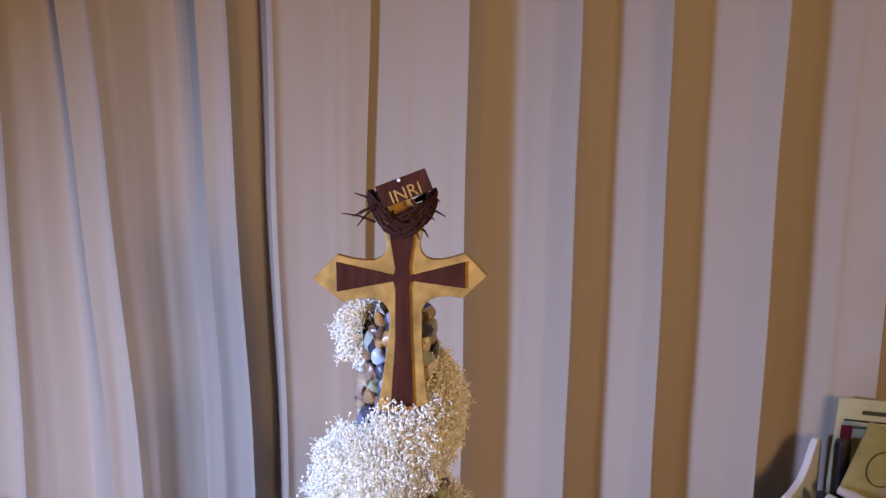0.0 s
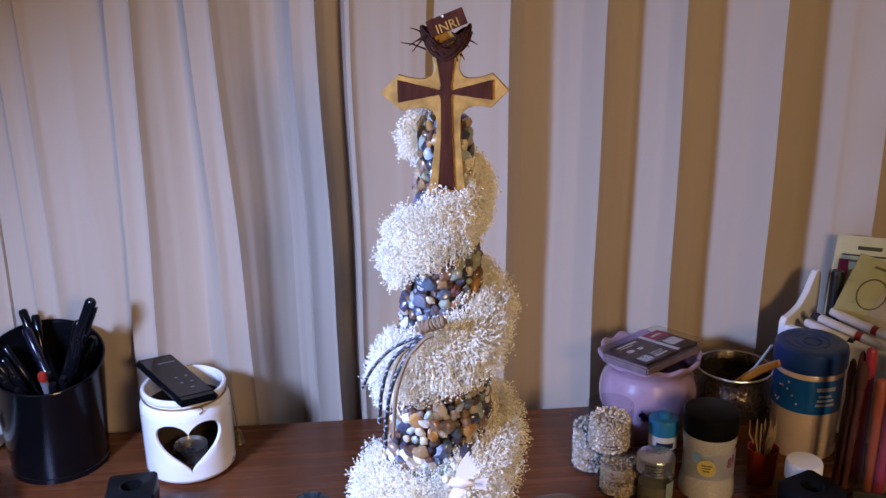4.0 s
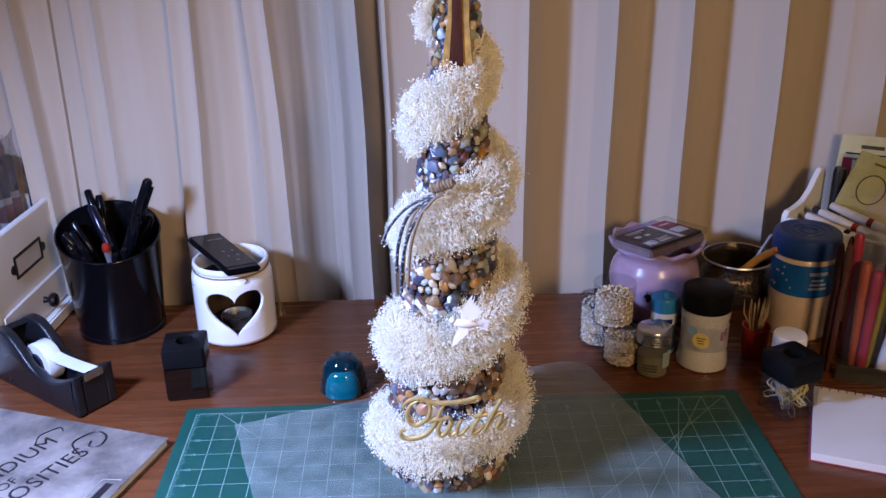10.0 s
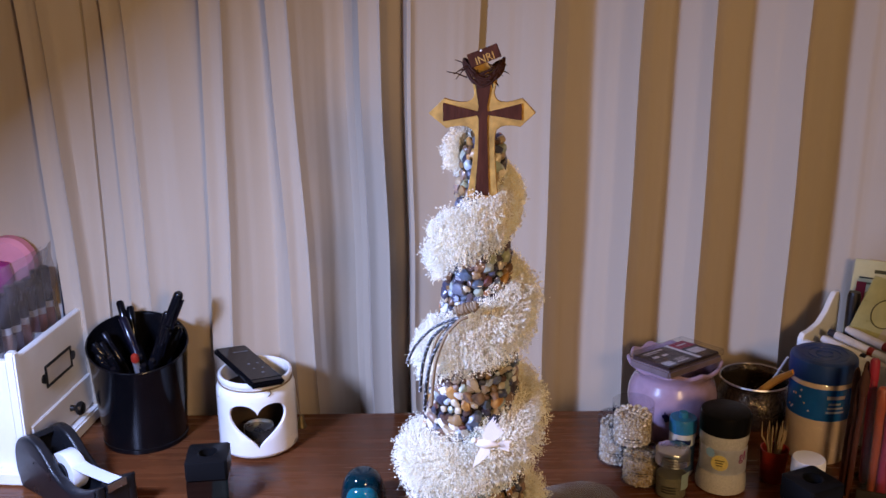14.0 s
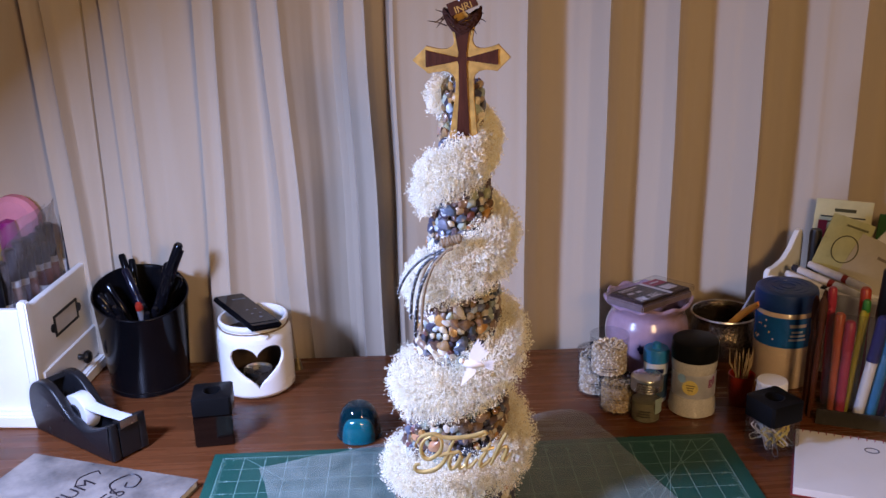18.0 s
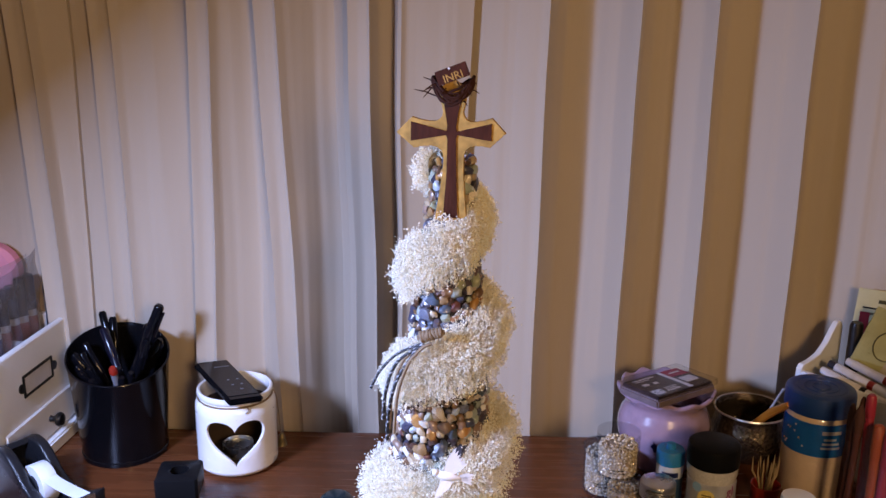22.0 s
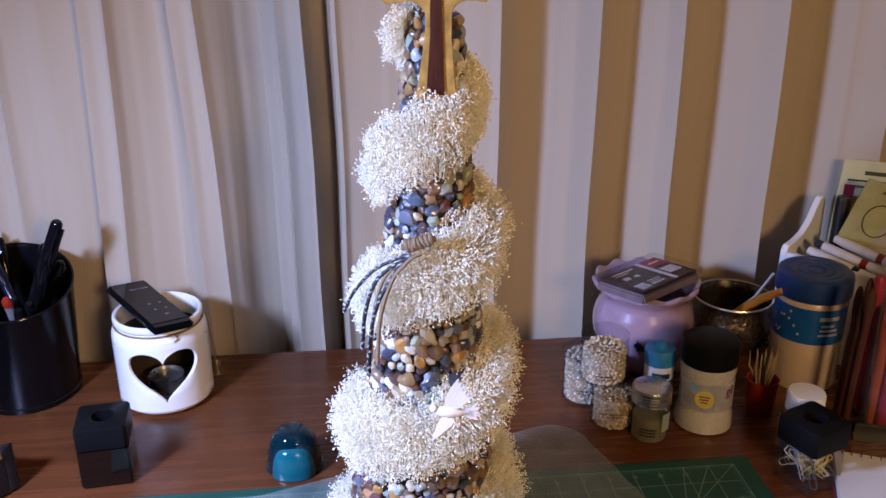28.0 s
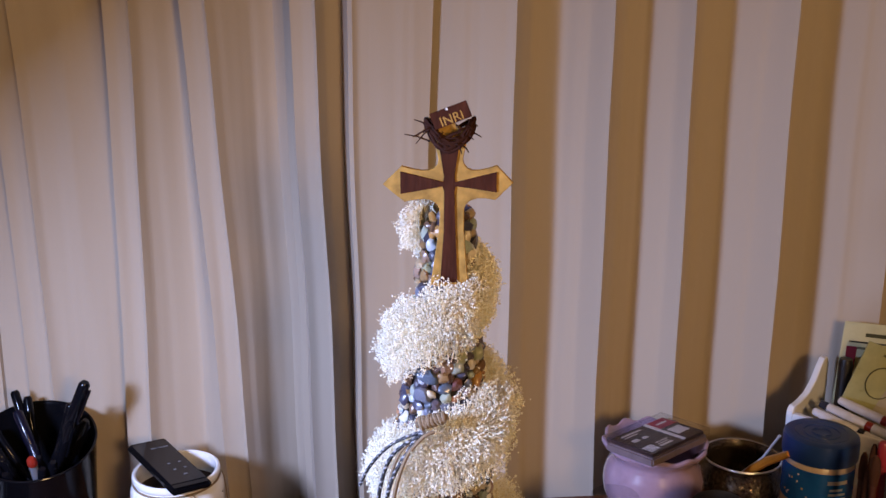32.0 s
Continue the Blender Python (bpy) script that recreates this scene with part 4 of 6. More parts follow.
def holed_cap(size, high, r, deep, z):
    """A square cap with a round well sunk into its top."""
    bm = bmesh.new()
    n, h = 48, size / 2
    ring = [(math.cos(2 * math.pi * (k + 0.5) / n), math.sin(2 * math.pi * (k + 0.5) / n)) for k in range(n)]
    box = [(c / max(abs(c), abs(d)), d / max(abs(c), abs(d))) for c, d in ring]
    rows = [[bm.verts.new((q * x, q * y, zz)) for x, y in shape] for shape, q, zz in (
        (box, h, z), (box, h, z + high - 0.0016), (box, h - 0.0005, z + high - 0.0005), (box, h - 0.0016, z + high),
        (ring, r + 0.0024, z + high), (ring, r + 0.0014, z + high + 0.0007), (ring, r, z + high), (ring, r * 0.94, z + high - deep))]
    for a, b in zip(rows, rows[1:]):
        for k in range(n):
            bm.faces.new((a[k], a[(k + 1) % n], b[(k + 1) % n], b[k]))
    bm.faces.new(rows[0][::-1])
    bm.faces.new(rows[-1])
    return bm


part("cap", holed_cap(0.0470, 0.0225, 0.0098, 0.016, 0.0420), m_blackmatte, clipholder, "matte black cap with a round well")


# teal domed plastic
def dome(rx, ry, h, z0=0.0):
    bm = bmesh.new()
    rings = []
    n, seg = 14, 40
    for i in range(n + 1):
        t = i / n * math.pi / 2
        f = math.cos(t) ** 0.62
        ring = []
        for k in range(seg):
            a = 2 * math.pi * k / seg
            ring.append(bm.verts.new((rx * f * math.cos(a), ry * f * math.sin(a), z0 + h * math.sin(t) ** 0.9)))
        rings.append(ring)
    for a, b in zip(rings, rings[1:]):
        for k in range(seg):
            bm.faces.new((a[k], a[(k + 1) % seg], b[(k + 1) % seg], b[k]))
    bm.faces.new(rings[0][::-1])
    bmesh.ops.remove_doubles(bm, verts=bm.verts, dist=1e-5)
    return bm


teal = thing("teal_dome", -0.171, 0.610, 0, 10, "domed dark teal see-through plastic cover on the desk", "plastic dome")
part("shell", dome(0.0265, 0.024, 0.044), m_teal, teal)
part("front_arch", dome(0.0205, 0.012, 0.031), mat("teal_panel", (0.0, 0.17, 0.22), 0.08, bump=0.0, coat=0.6), teal, "inner teal arch", at=pose(0, -0.0165, 0.001))
part("base_rim", tube([(0.0265 * math.cos(a), 0.0245 * math.sin(a), 0.0016) for a in [2 * math.pi * k / 40 for k in range(41)]], 0.0015, 6), m_teal, teal)

# tape dispenser: long axis along x, blade end at +x
disp = thing("tape_dispenser", -0.5045, 0.5705, 0, -27, "charcoal plastic desk tape dispenser with a roll of white tape", "tape dispenser")
_curve = smooth_line([(-0.079, 0, 0.004), (-0.084, 0, 0.024), (-0.083, 0, 0.048), (-0.074, 0, 0.064), (-0.056, 0, 0.072), (-0.038, 0, 0.070), (-0.022, 0, 0.059), (-0.006, 0, 0.043), (0.012, 0, 0.033), (0.032, 0, 0.031), (0.054, 0, 0.038), (0.072, 0, 0.047), (0.080, 0, 0.049)], 4)
_prof = [(p.x, p.z) for p in _curve] + [(0.081, 0.003), (0.074, 0.0), (-0.074, 0.0)]


def cheek(y, w):
    bm = rounded_slab(_prof, w, 0.0035)
    bm.transform(Matrix.Translation((0, y, 0)))
    return bm


part("side", cheek(-0.0195, 0.013), m_dispenser, disp, "curved side wall")
part("side", cheek(0.0195, 0.013), m_dispenser, disp, "curved side wall")
_low = [(-0.079, 0.004), (-0.083, 0.024), (-0.082, 0.048), (-0.074, 0.0635), (-0.060, 0.070), (-0.058, 0.064), (-0.066, 0.056), (-0.070, 0.040), (-0.064, 0.014), (-0.02, 0.007), (0.004, 0.008), (0.026, 0.018), (0.042, 0.026), (0.074, 0.042), (0.0805, 0.042), (0.0805, 0.003), (0.07, 0.0005), (-0.072, 0.0005)]
part("bed", slab(_low, 0.0262, 0), m_dispenser, disp, smooth=False)
_roll = lathe([(0.0125, -0.0095), (0.0235, -0.0095), (0.0240, -0.0085), (0.0240, 0.0085), (0.0235, 0.0095), (0.0125, 0.0095), (0.0125, -0.0095)], 48)
m_tape = mat("white_tape", (0.63, 0.65, 0.70), 0.4, var=0.05)
part("tape_roll", _roll, m_tape, disp, "roll of white tape", at=pose(-0.012, 0, 0.0335, 90, 0, 0))
part("hub", lathe([(0, -0.0125), (0.0118, -0.0125), (0.0122, -0.012), (0.0122, 0.012), (0, 0.0125)], 32), m_dispenser, disp, at=pose(-0.012, 0, 0.0335, 90, 0, 0))
_strip = bmesh.new()
_pts = smooth_line([(0.0080, 0, 0.0470), (0.020, 0, 0.0462), (0.048, 0, 0.0474), (0.0785, 0, 0.0500)], 6)
_rw = [[_strip.verts.new((p[0], y, p[2])) for y in (-0.0090, 0.0090)] for p in _pts]
for a, b in zip(_rw, _rw[1:]):
    _strip.faces.new((a[0], a[1], b[1], b[0]))
part("tape_end", _strip, m_tape, disp, "loose end of the tape")
part("blade_rest", block(0.012, 0.0262, 0.0065, 0.0745, 0, 0.0422, 0.001), m_dispenser, disp)
part("blade", block(0.0008, 0.024, 0.009, 0.0818, 0, 0.0412, 0.0002), m_silver, disp, "toothed metal blade")

# grey patterned book at the front of the desk
book = thing("craft_book", -0.452, 0.388, 0, -8.9, "grey marbled softcover craft book lying flat on the desk", "book")
m_cover = mat("marbled_cover", (0.34, 0.29, 0.25), 0.33, var=0.35, scale=21, bump=0.12, fine=180, col2=(0.035, 0.033, 0.036), rvar=0.18)
part("cover", block(0.222, 0.215, 0.0008, 0, 0, 0.0086, 0.0003), m_cover, book, "grey marbled glossy cover")
part("page_block", block(0.218, 0.211, 0.0078, 0, 0, 0.0008, 0.0002), m_paper, book)
part("back_cover", block(0.222, 0.215, 0.0008, 0, 0, 0, 0.0003), m_cover, book)
m_titling = mat("title_ink", (0.035, 0.022, 0.03), 0.5)
for text, x, y, size in (("COMPENDIUM", -0.010, -0.012, 0.026), ("OF", 0.012, -0.006, 0.017), ("CURIOSITIES", 0.036, -0.010, 0.027)):
    lettering("title_line", text, size, pose(x - 0.004, y, 0.00955, 0, 0, 78), m_titling, book, 0.00004)
part("scroll", tube(smooth_line([(0.040, 0.056, 0.0096), (0.020, 0.072, 0.0096), (0.030, 0.096, 0.0096), (0.046, 0.092, 0.0096), (0.050, 0.076, 0.0096), (0.040, 0.072, 0.0096), (0.036, 0.080, 0.0096)], 8), 0.0011, 5), m_titling, book, "curled flourish")
part("scroll", tube(smooth_line([(-0.016, 0.058, 0.0096), (-0.022, 0.074, 0.0096), (-0.012, 0.092, 0.0096), (-0.004, 0.088, 0.0096)], 8), 0.0008, 5), m_titling, book, "curled flourish")
_edge = mat("pale_rule", (0.55, 0.54, 0.52), 0.5)
part("name_frame", tube([(0.088, -0.045, 0.0096), (0.088, 0.028, 0.0096), (0.106, 0.032, 0.0096)], 0.0005, 4), _edge, book, "pale thin frame")
for k in range(2):
    part("print_bar", block(0.008, 0.024, 0.0001, 0.098, -0.010 + 0.026 * k - 0.004, 0.00945, 0), m_titling, book)

# ---- white drawer organiser ----
OGX, OGY, OGT = -0.7209, 0.6843, 5.1
org = thing("desk_organiser", OGX, OGY, 0, OGT, "white painted wooden desk organiser with drawers and a metal label holder", "organiser")
OX, OY = 0.130, 0.100          # half sizes
part("plinth", block(2 * OX + 0.026, 2 * OY + 0.026, 0.018, 0, 0, 0.0, 0.0025), m_white, org, "projecting white base board")
part("side_wall", block(0.009, 2 * OY, 0.140, OX - 0.0045, 0, 0.018, 0.0012), m_white, org)
part("side_wall", block(0.009, 2 * OY, 0.140, -OX + 0.0045, 0, 0.018, 0.0012), m_white, org)
part("back_wall", block(2 * OX - 0.018, 0.009, 0.140, 0, OY - 0.0045, 0.018, 0.0012), m_white, org)
part("front_wall", block(2 * OX - 0.018, 0.009, 0.139, 0, -OY + 0.0045, 0.018, 0.0012), m_white, org)
part("corner_post", block(0.012, 0.012, 0.150, OX - 0.003, -OY + 0.003, 0.018, 0.002), m_white, org, "raised corner post")
part("corner_post", block(0.012, 0.012, 0.146, OX - 0.003, OY - 0.003, 0.018, 0.002), m_white, org, "raised corner post")
part("partition", block(2 * OX - 0.02, 0.006, 0.125, 0, 0.02, 0.020, 0.001), m_white, org)
part("side_drawer", block(0.004, 2 * OY - 0.03, 0.044, OX + 0.0018, 0, 0.021, 0.001), m_white, org, "white drawer front")
m_pewter = mat("dark_pewter", (0.05, 0.047, 0.045), 0.4, metal=0.8)
_lab = part("label_holder", block(0.0025, 0.070, 0.0035, OX + 0.001, 0.0, 0.1185, 0.0006), m_pewter, org, "dark pewter label frame")
part("frame_bar", block(0.0025, 0.070, 0.0035, OX + 0.001, 0.0, 0.0925, 0.0006), m_pewter, _lab)
for sy in (-1, 1):
    part("frame_bar", block(0.0025, 0.0035, 0.0226, OX + 0.001, sy * 0.0333, 0.0959, 0.0006), m_pewter, _lab)
    part("frame_ear", lathe([(0, 0), (0.006, 0), (0.006, 0.002), (0, 0.0025)], 16), m_pewter, _lab, at=pose(OX, sy * 0.0385, 0.107, 90, 0, 90))
part("label_card", block(0.0008, 0.063, 0.0222, OX + 0.0005, 0, 0.0961, 0), mat("label_card", (0.60, 0.60, 0.66), 0.7, raw=True), org, "blank label card")
_kn = part("knob", lathe([(0, 0), (0.0045, 0), (0.0035, 0.004), (0.0040, 0.007), (0.0085, 0.010), (0.0095, 0.013), (0.0075, 0.0165), (0, 0.018)], 24), m_pewter, org, "dark round drawer knob", at=pose(OX + 0.0036, 0.012, 0.043, 0, 90, 0))
part("front_drawer", block(0.15, 0.003, 0.030, 0.008, -OY - 0.0012, 0.104, 0.001), m_white, org, "white slotted drawer front")
# no opening is cut: a dark strip carries the slot's shade in its colour
part("slot", block(0.11, 0.0012, 0.005, 0.002, -OY - 0.0030, 0.127, 0.0003), mat("slot_shadow", (0.06, 0.035, 0.02), 0.6), org)
part("pull", tube(smooth_line([(0.055, -OY - 0.003, 0.121), (0.056, -OY - 0.007, 0.106), (0.02, -OY - 0.008, 0.100), (-0.02, -OY - 0.008, 0.101)], 6), 0.001, 6), m_silver, org, "thin wire pull")
part("sticker", lathe([(0, 0), (0.018, 0), (0.018, 0.0004), (0, 0.0004)], 32), mat("aqua_sticker", (0.35, 0.62, 0.66), 0.5, var=0.25), org, "round pale blue sticker", at=pose(0.062, -OY - 0.0002, 0.055, 90, 0, 0))


def org_at(x, y, z):
    return pose(OGX, OGY, 0, 0, 0, OGT) @ Vector((x, y, z))


def stand(name, x, y, z, label, category, group=""):
    p = org_at(x, y, z)
    return thing(name, p.x, p.y, p.z, OGT, label, category, group)


# floor boards of the compartments, on which things stand
part("compartment_floor", block(2 * OX - 0.02, 2 * OY - 0.02, 0.004, 0, 0, 0.090, 0), m_white, org)
tallpen = stand("marker_pen", 0.107, 0.083, 0.095, "dark grey marker pen standing in the white organiser", "pen")
pen("barrel", tallpen, (0, 0, 0), (0.002, 0.0, 0.142), 0.0052, m_pengrey, m_penblack, 0.33)

pouch = stand("plastic_pouch", 0.070, 0.000, 0.095, "clear zip pouch of dark-capped ink bottles and pens", "pouch")
m_pouchfilm = mat("pouch_film", (0.60, 0.60, 0.66), 0.16, var=0.08, scale=12, bump=0.6, fine=45)
see_through(m_pouchfilm, 0.72)
_bm = bmesh.new()
_gr = []
for i in range(21):
    row = []
    for j in range(17):
        x, z = -0.075 + 0.15 * i / 20, 0.150 * j / 16
        row.append(_bm.verts.new((0.004 * noise.noise((x * 25, z * 20, 1)) - 0.012 * math.sin(math.pi * j / 16) * 0, x, z * (1 + 0.03 * noise.noise((x * 12, 3, 3))))))
    _gr.append(row)
for i in range(20):
    for j in range(16):
        _bm.faces.new((_gr[i][j], _gr[i + 1][j], _gr[i + 1][j + 1], _gr[i][j + 1]))
part("film", _bm, m_pouchfilm, pouch, "wrinkled clear film", at=pose(0.016, 0.005, 0))
m_mascara = mat("bottle_black", (0.02, 0.02, 0.03), 0.3)
_tints = [(0.60, 0.46, 0.44), (0.24, 0.22, 0.40), (0.50, 0.30, 0.22), (0.16, 0.12, 0.22), (0.55, 0.20, 0.12), (0.30, 0.10, 0.12), (0.61, 0.15, 0.08), (0.60, 0.20, 0.12)]
for k in range(8):
    big = k < 2
    b = stand("ink_bottle", 0.088 - (0.004 if big else 0.0), -0.078 + 0.0215 * k, 0.0945, "small bottle with a dark cap and coloured ink", "bottle", "ink bottles in the organiser")
    r = 0.0100 if big else 0.0078
    h = 0.046 if big else 0.066 + 0.002 * (k % 3)
    top = h + (0.064 if big else 0.060 - 0.004 * (k % 3))
    part("bottle", lathe([(0, 0), (r, 0), (r, h - 0.003), (r * 0.9, h), (0, h)], 20), mat("ink_tint", _tints[k], 0.35), b)
    part("collar", lathe([(0, h + 0.0002), (r * 0.98, h + 0.0002), (r * 0.98, h + 0.009), (0, h + 0.009)], 20), m_paper, b)
    part("cap", lathe([(0, h + 0.0092), (r * 0.97, h + 0.0092), (r * 0.92, top - 0.002), (r * 0.7, top), (0, top)], 20), m_mascara, b)
_bag2 = stand("grey_pouch", 0.066, -0.004, 0.095, "wrinkled grey see-through plastic pouch standing in the organiser", "pouch")
_bm = bmesh.new()
_gr = []
for i in range(25):
    row = []
    for j in range(19):
        y, z = -0.080 + 0.16 * i / 24, 0.158 * j / 18
        row.append(_bm.verts.new((0.006 * noise.noise((y * 30, z * 26, 4)), y, z * (1 - 0.16 * (1 - i / 24)) + 0.003 * noise.noise((y * 40, 1, 1)))))
    _gr.append(row)
for i in range(24):
    for j in range(18):
        _bm.faces.new((_gr[i][j], _gr[i + 1][j], _gr[i + 1][j + 1], _gr[i][j + 1]))
m_greyfilm = mat("grey_film", (0.30, 0.30, 0.36), 0.3, var=0.7, scale=30, bump=0.6, fine=70, col2=(0.10, 0.10, 0.14))
see_through(m_greyfilm, 0.5)
part("film", _bm, m_greyfilm, _bag2, at=pose(0.036, 0, 0))


def scissors(t, colour):
    """Scissors standing on their blades, handles up."""
    for sx in (-1, 1):
        part("handle", tube([(sx * 0.014 + 0.013 * math.cos(a), 0.0, 0.062 + 0.021 * math.sin(a)) for a in [2 * math.pi * k / 24 for k in range(25)]], 0.0042, 8), colour, t, "looped plastic handle")
        part("blade", slab([(sx * 0.001, 0), (sx * 0.006, 0.01), (sx * 0.010, 0.044), (sx * 0.002, 0.044)], 0.0015, 0), m_silver, t)


_pk = mat("pink_plastic", (0.62, 0.20, 0.42), 0.35)
sc = stand("pink_scissors", 0.022, -0.052, 0.102, "scissors with looped pink plastic handles", "scissors")
scissors(sc, _pk)
_colours = [("pink_roll", (0.70, 0.26, 0.32), (0.040, 0.080, 0.095), "pink round sponge standing in the organiser", "sponge")]
for nm, c, (x, y, z), lab, cat in _colours:
    o = stand(nm, x, y, z, lab, cat)
    part("disc", lathe([(0, -0.012), (0.030, -0.012), (0.036, -0.006), (0.036, 0.006), (0.030, 0.012), (0, 0.012)], 36), mat("pink_foam", c, 0.8, var=0.1), o, at=pose(0, 0, 0.126, 90, 0, 0))
    part("stalk", block(0.012, 0.008, 0.094, 0, 0, 0, 0.002), mat("pink_stalk", (0.6, 0.1, 0.25), 0.5), o)
for k, (nm, c, x, y, h, r, lab) in enumerate([
        ("green_tool", (0.03, 0.30, 0.05), -0.012, 0.080, 0.185, 0.015, "tool with a fat green plastic handle"),
        ("blue_tool", (0.02, 0.22, 0.45), -0.040, 0.070, 0.165, 0.012, "tool with a bright blue plastic handle"),
        ("yellow_bottle", (0.66, 0.46, 0.02), 0.018, 0.050, 0.112, 0.011, "slim yellow glitter bottle"),
        ("magenta_marker", (0.50, 0.03, 0.26), 0.040, 0.058, 0.135, 0.013, "magenta capped marker pen"),
        ("blue_marker", (0.03, 0.20, 0.52), 0.048, -0.062, 0.082, 0.0055, "blue and white marker pen"),
        ("purple_marker", (0.10, 0.04, 0.30), -0.030, 0.030, 0.125, 0.007, "dark purple marker pen"),
        ("white_tube", (0.78, 0.78, 0.78), 0.004, -0.078, 0.062, 0.010, "small white squeeze tube"),
        ("black_marker", (0.02, 0.02, 0.02), -0.035, -0.060, 0.070, 0.013, "fat black marker lying upright"),
        ("gold_marker", (0.55, 0.42, 0.08), 0.012, 0.062, 0.118, 0.008, "gold capped marker pen")]):
    o = stand(nm, x, y, 0.0945, lab, "craft tool", "tools in the organiser")
    mm = mat(nm, c, 0.35)
    part("grip", lathe([(0, 0), (r * 0.7, 0), (r * 0.8, h * 0.3), (r, h * 0.55), (r * 1.02, h * 0.8), (r * 0.75, h * 0.97), (0, h)], 20), mm, o)
    part("band", lathe([(0, h * 0.40), (r * 0.98, h * 0.40), (r * 0.98, h * 0.44), (0, h * 0.44)], 20), m_paper, o)
board = stand("grey_card", -0.05, 0.095, 0.0945, "pale grey card standing at the back of the organiser", "card")
part("card", block(0.12, 0.002, 0.205, 0, -0.004, 0, 0.0004), mat("grey_card", (0.55, 0.55, 0.6), 0.7), board)

# ---- jars and pots on the other side of the desk ----
m_bead = ramp_mat("bead", [(0.70, 0.58, 0.39), (0.78, 0.68, 0.50), (0.56, 0.43, 0.27), (0.86, 0.80, 0.68)], 0.14, coat=0.8, island=True, bump=0.0, low=0.85)
m_bead.node_tree.nodes["Principled BSDF"].inputs["Metallic"].default_value = 0.25
m_beadgold = ramp_mat("bead_gold", [(0.62, 0.45, 0.23), (0.70, 0.54, 0.31), (0.44, 0.29, 0.13), (0.76, 0.62, 0.42)], 0.16, coat=0.5, island=True, bump=0.0)
m_beadgold.node_tree.nodes["Principled BSDF"].inputs["Metallic"].default_value = 0.25
m_ink = mat("black_print", (0.03, 0.03, 0.035), 0.5)


def beads_in(r, z0, z1, size, material, seed):
    """Small balls heaped against the wall of a jar."""
    rng = random.Random(seed)
    src = bmesh.new()
    bmesh.ops.create_icosphere(src, subdivisions=1, radius=1)
    vs = [v.co.copy() for v in src.verts]
    fs = [[v.index for v in f.verts] for f in src.faces]
    src.free()
    V, Fc = [], []

    def ball(x, y, z):
        o = len(V)
        e = size * rng.uniform(0.75, 1.0)
        V.extend([(x + e * v.x, y + e * v.y, z + e * v.z) for v in vs])
        Fc.extend([[o + i for i in f] for f in fs])
    z = z0 + size
    row = 0
    while z < z1:
        n = int(2 * math.pi * (r - size) / (1.85 * size))
        for k in range(n):
            a = 2 * math.pi * (k + 0.5 * (row % 2) + rng.uniform(-0.32, 0.32)) / n
            q = r - size * rng.uniform(1.0, 1.5)
            ball(q * math.cos(a), q * math.sin(a), z + rng.uniform(-0.6, 0.6) * size)
        z += 1.5 * size
        row += 1
    for k in range(int(2.2 * (r / size) ** 2 / 2.2)):
        q, a = (r - size) * math.sqrt(rng.random()), rng.uniform(0, 6.283)
        ball(q * math.cos(a), q * math.sin(a), z - 0.6 * size + rng.uniform(-0.5, 0.7) * size)
    me = bpy.data.meshes.new("beads")
    me.from_pydata(V, [], Fc)
    me.materials.append(material)
    for p in me.polygons:
        p.use_smooth = True
    return me


def pot_shell(r, h, t=0.0009):
    return lathe([(0, 0.0004), (r * 0.93, 0.0), (r, 0.0015), (r, h - 0.0008), (r - t / 2, h), (r - t, h - 0.0008), (r - t, 0.003), (r * 0.9, 0.0018), (0, 0.0018)], 48)


def bead_pot(x, y, z, r, h, fill, material, seed, label, lid=True):
    t = thing("bead_pot", x, y, z, 0, label, "bead pot", "clear pots of beads")
    part("pot", pot_shell(r, h), m_clear, t, "clear plastic wall").visible_shadow = False
    o = part("beads", beads_in(r - 0.0016, 0.002, h * fill, 0.0021, material, seed), None, t)
    o["kind"] = "stuff"
    part("bead_heap", lathe([(0, 0.003), (r - 0.0040, 0.003), (r - 0.0040, h * fill - 0.002), (0, h * fill - 0.001)], 32), m_sand, t)
    if lid:
        part("lid", lathe([(0, h + 0.0012), (r * 0.85, h + 0.0014), (r + 0.001, h + 0.001), (r + 0.0013, h - 0.005), (r + 0.0004, h - 0.005), (r + 0.0003, h + 0.0002), (0, h + 0.0004)], 48), m_clear, t, "clear snap-on lid").visible_shadow = False
    return t


b3 = bead_pot(0.119, 0.757, 0, 0.0245, 0.060, 0.86, m_bead, 1, "clear plastic pot of small silvery beads", True)
b2 = bead_pot(0.1455, 0.709, 0, 0.0232, 0.043, 0.88, m_beadgold, 2, "low clear plastic pot of small golden beads", True)
b1 = bead_pot(0.1345, 0.7235, 0.0445, 0.0252, 0.053, 0.72, m_bead, 3, "clear pot of pearl beads stacked on another pot", False)
for t, r, zz in ((b1, 0.0254, 0.014), (b2, 0.0234, 0.022), (b3, 0.0247, 0.020)):
    for k in range(2):
        for j in range(4):
            part("print_bar", sector(r, zz - 0.0034 * k, zz - 0.0034 * k + 0.0010, -116 + 12 * j + 5 * k, -107 + 12 * j + 3 * k, 3, out=0.0003), m_ink, t)

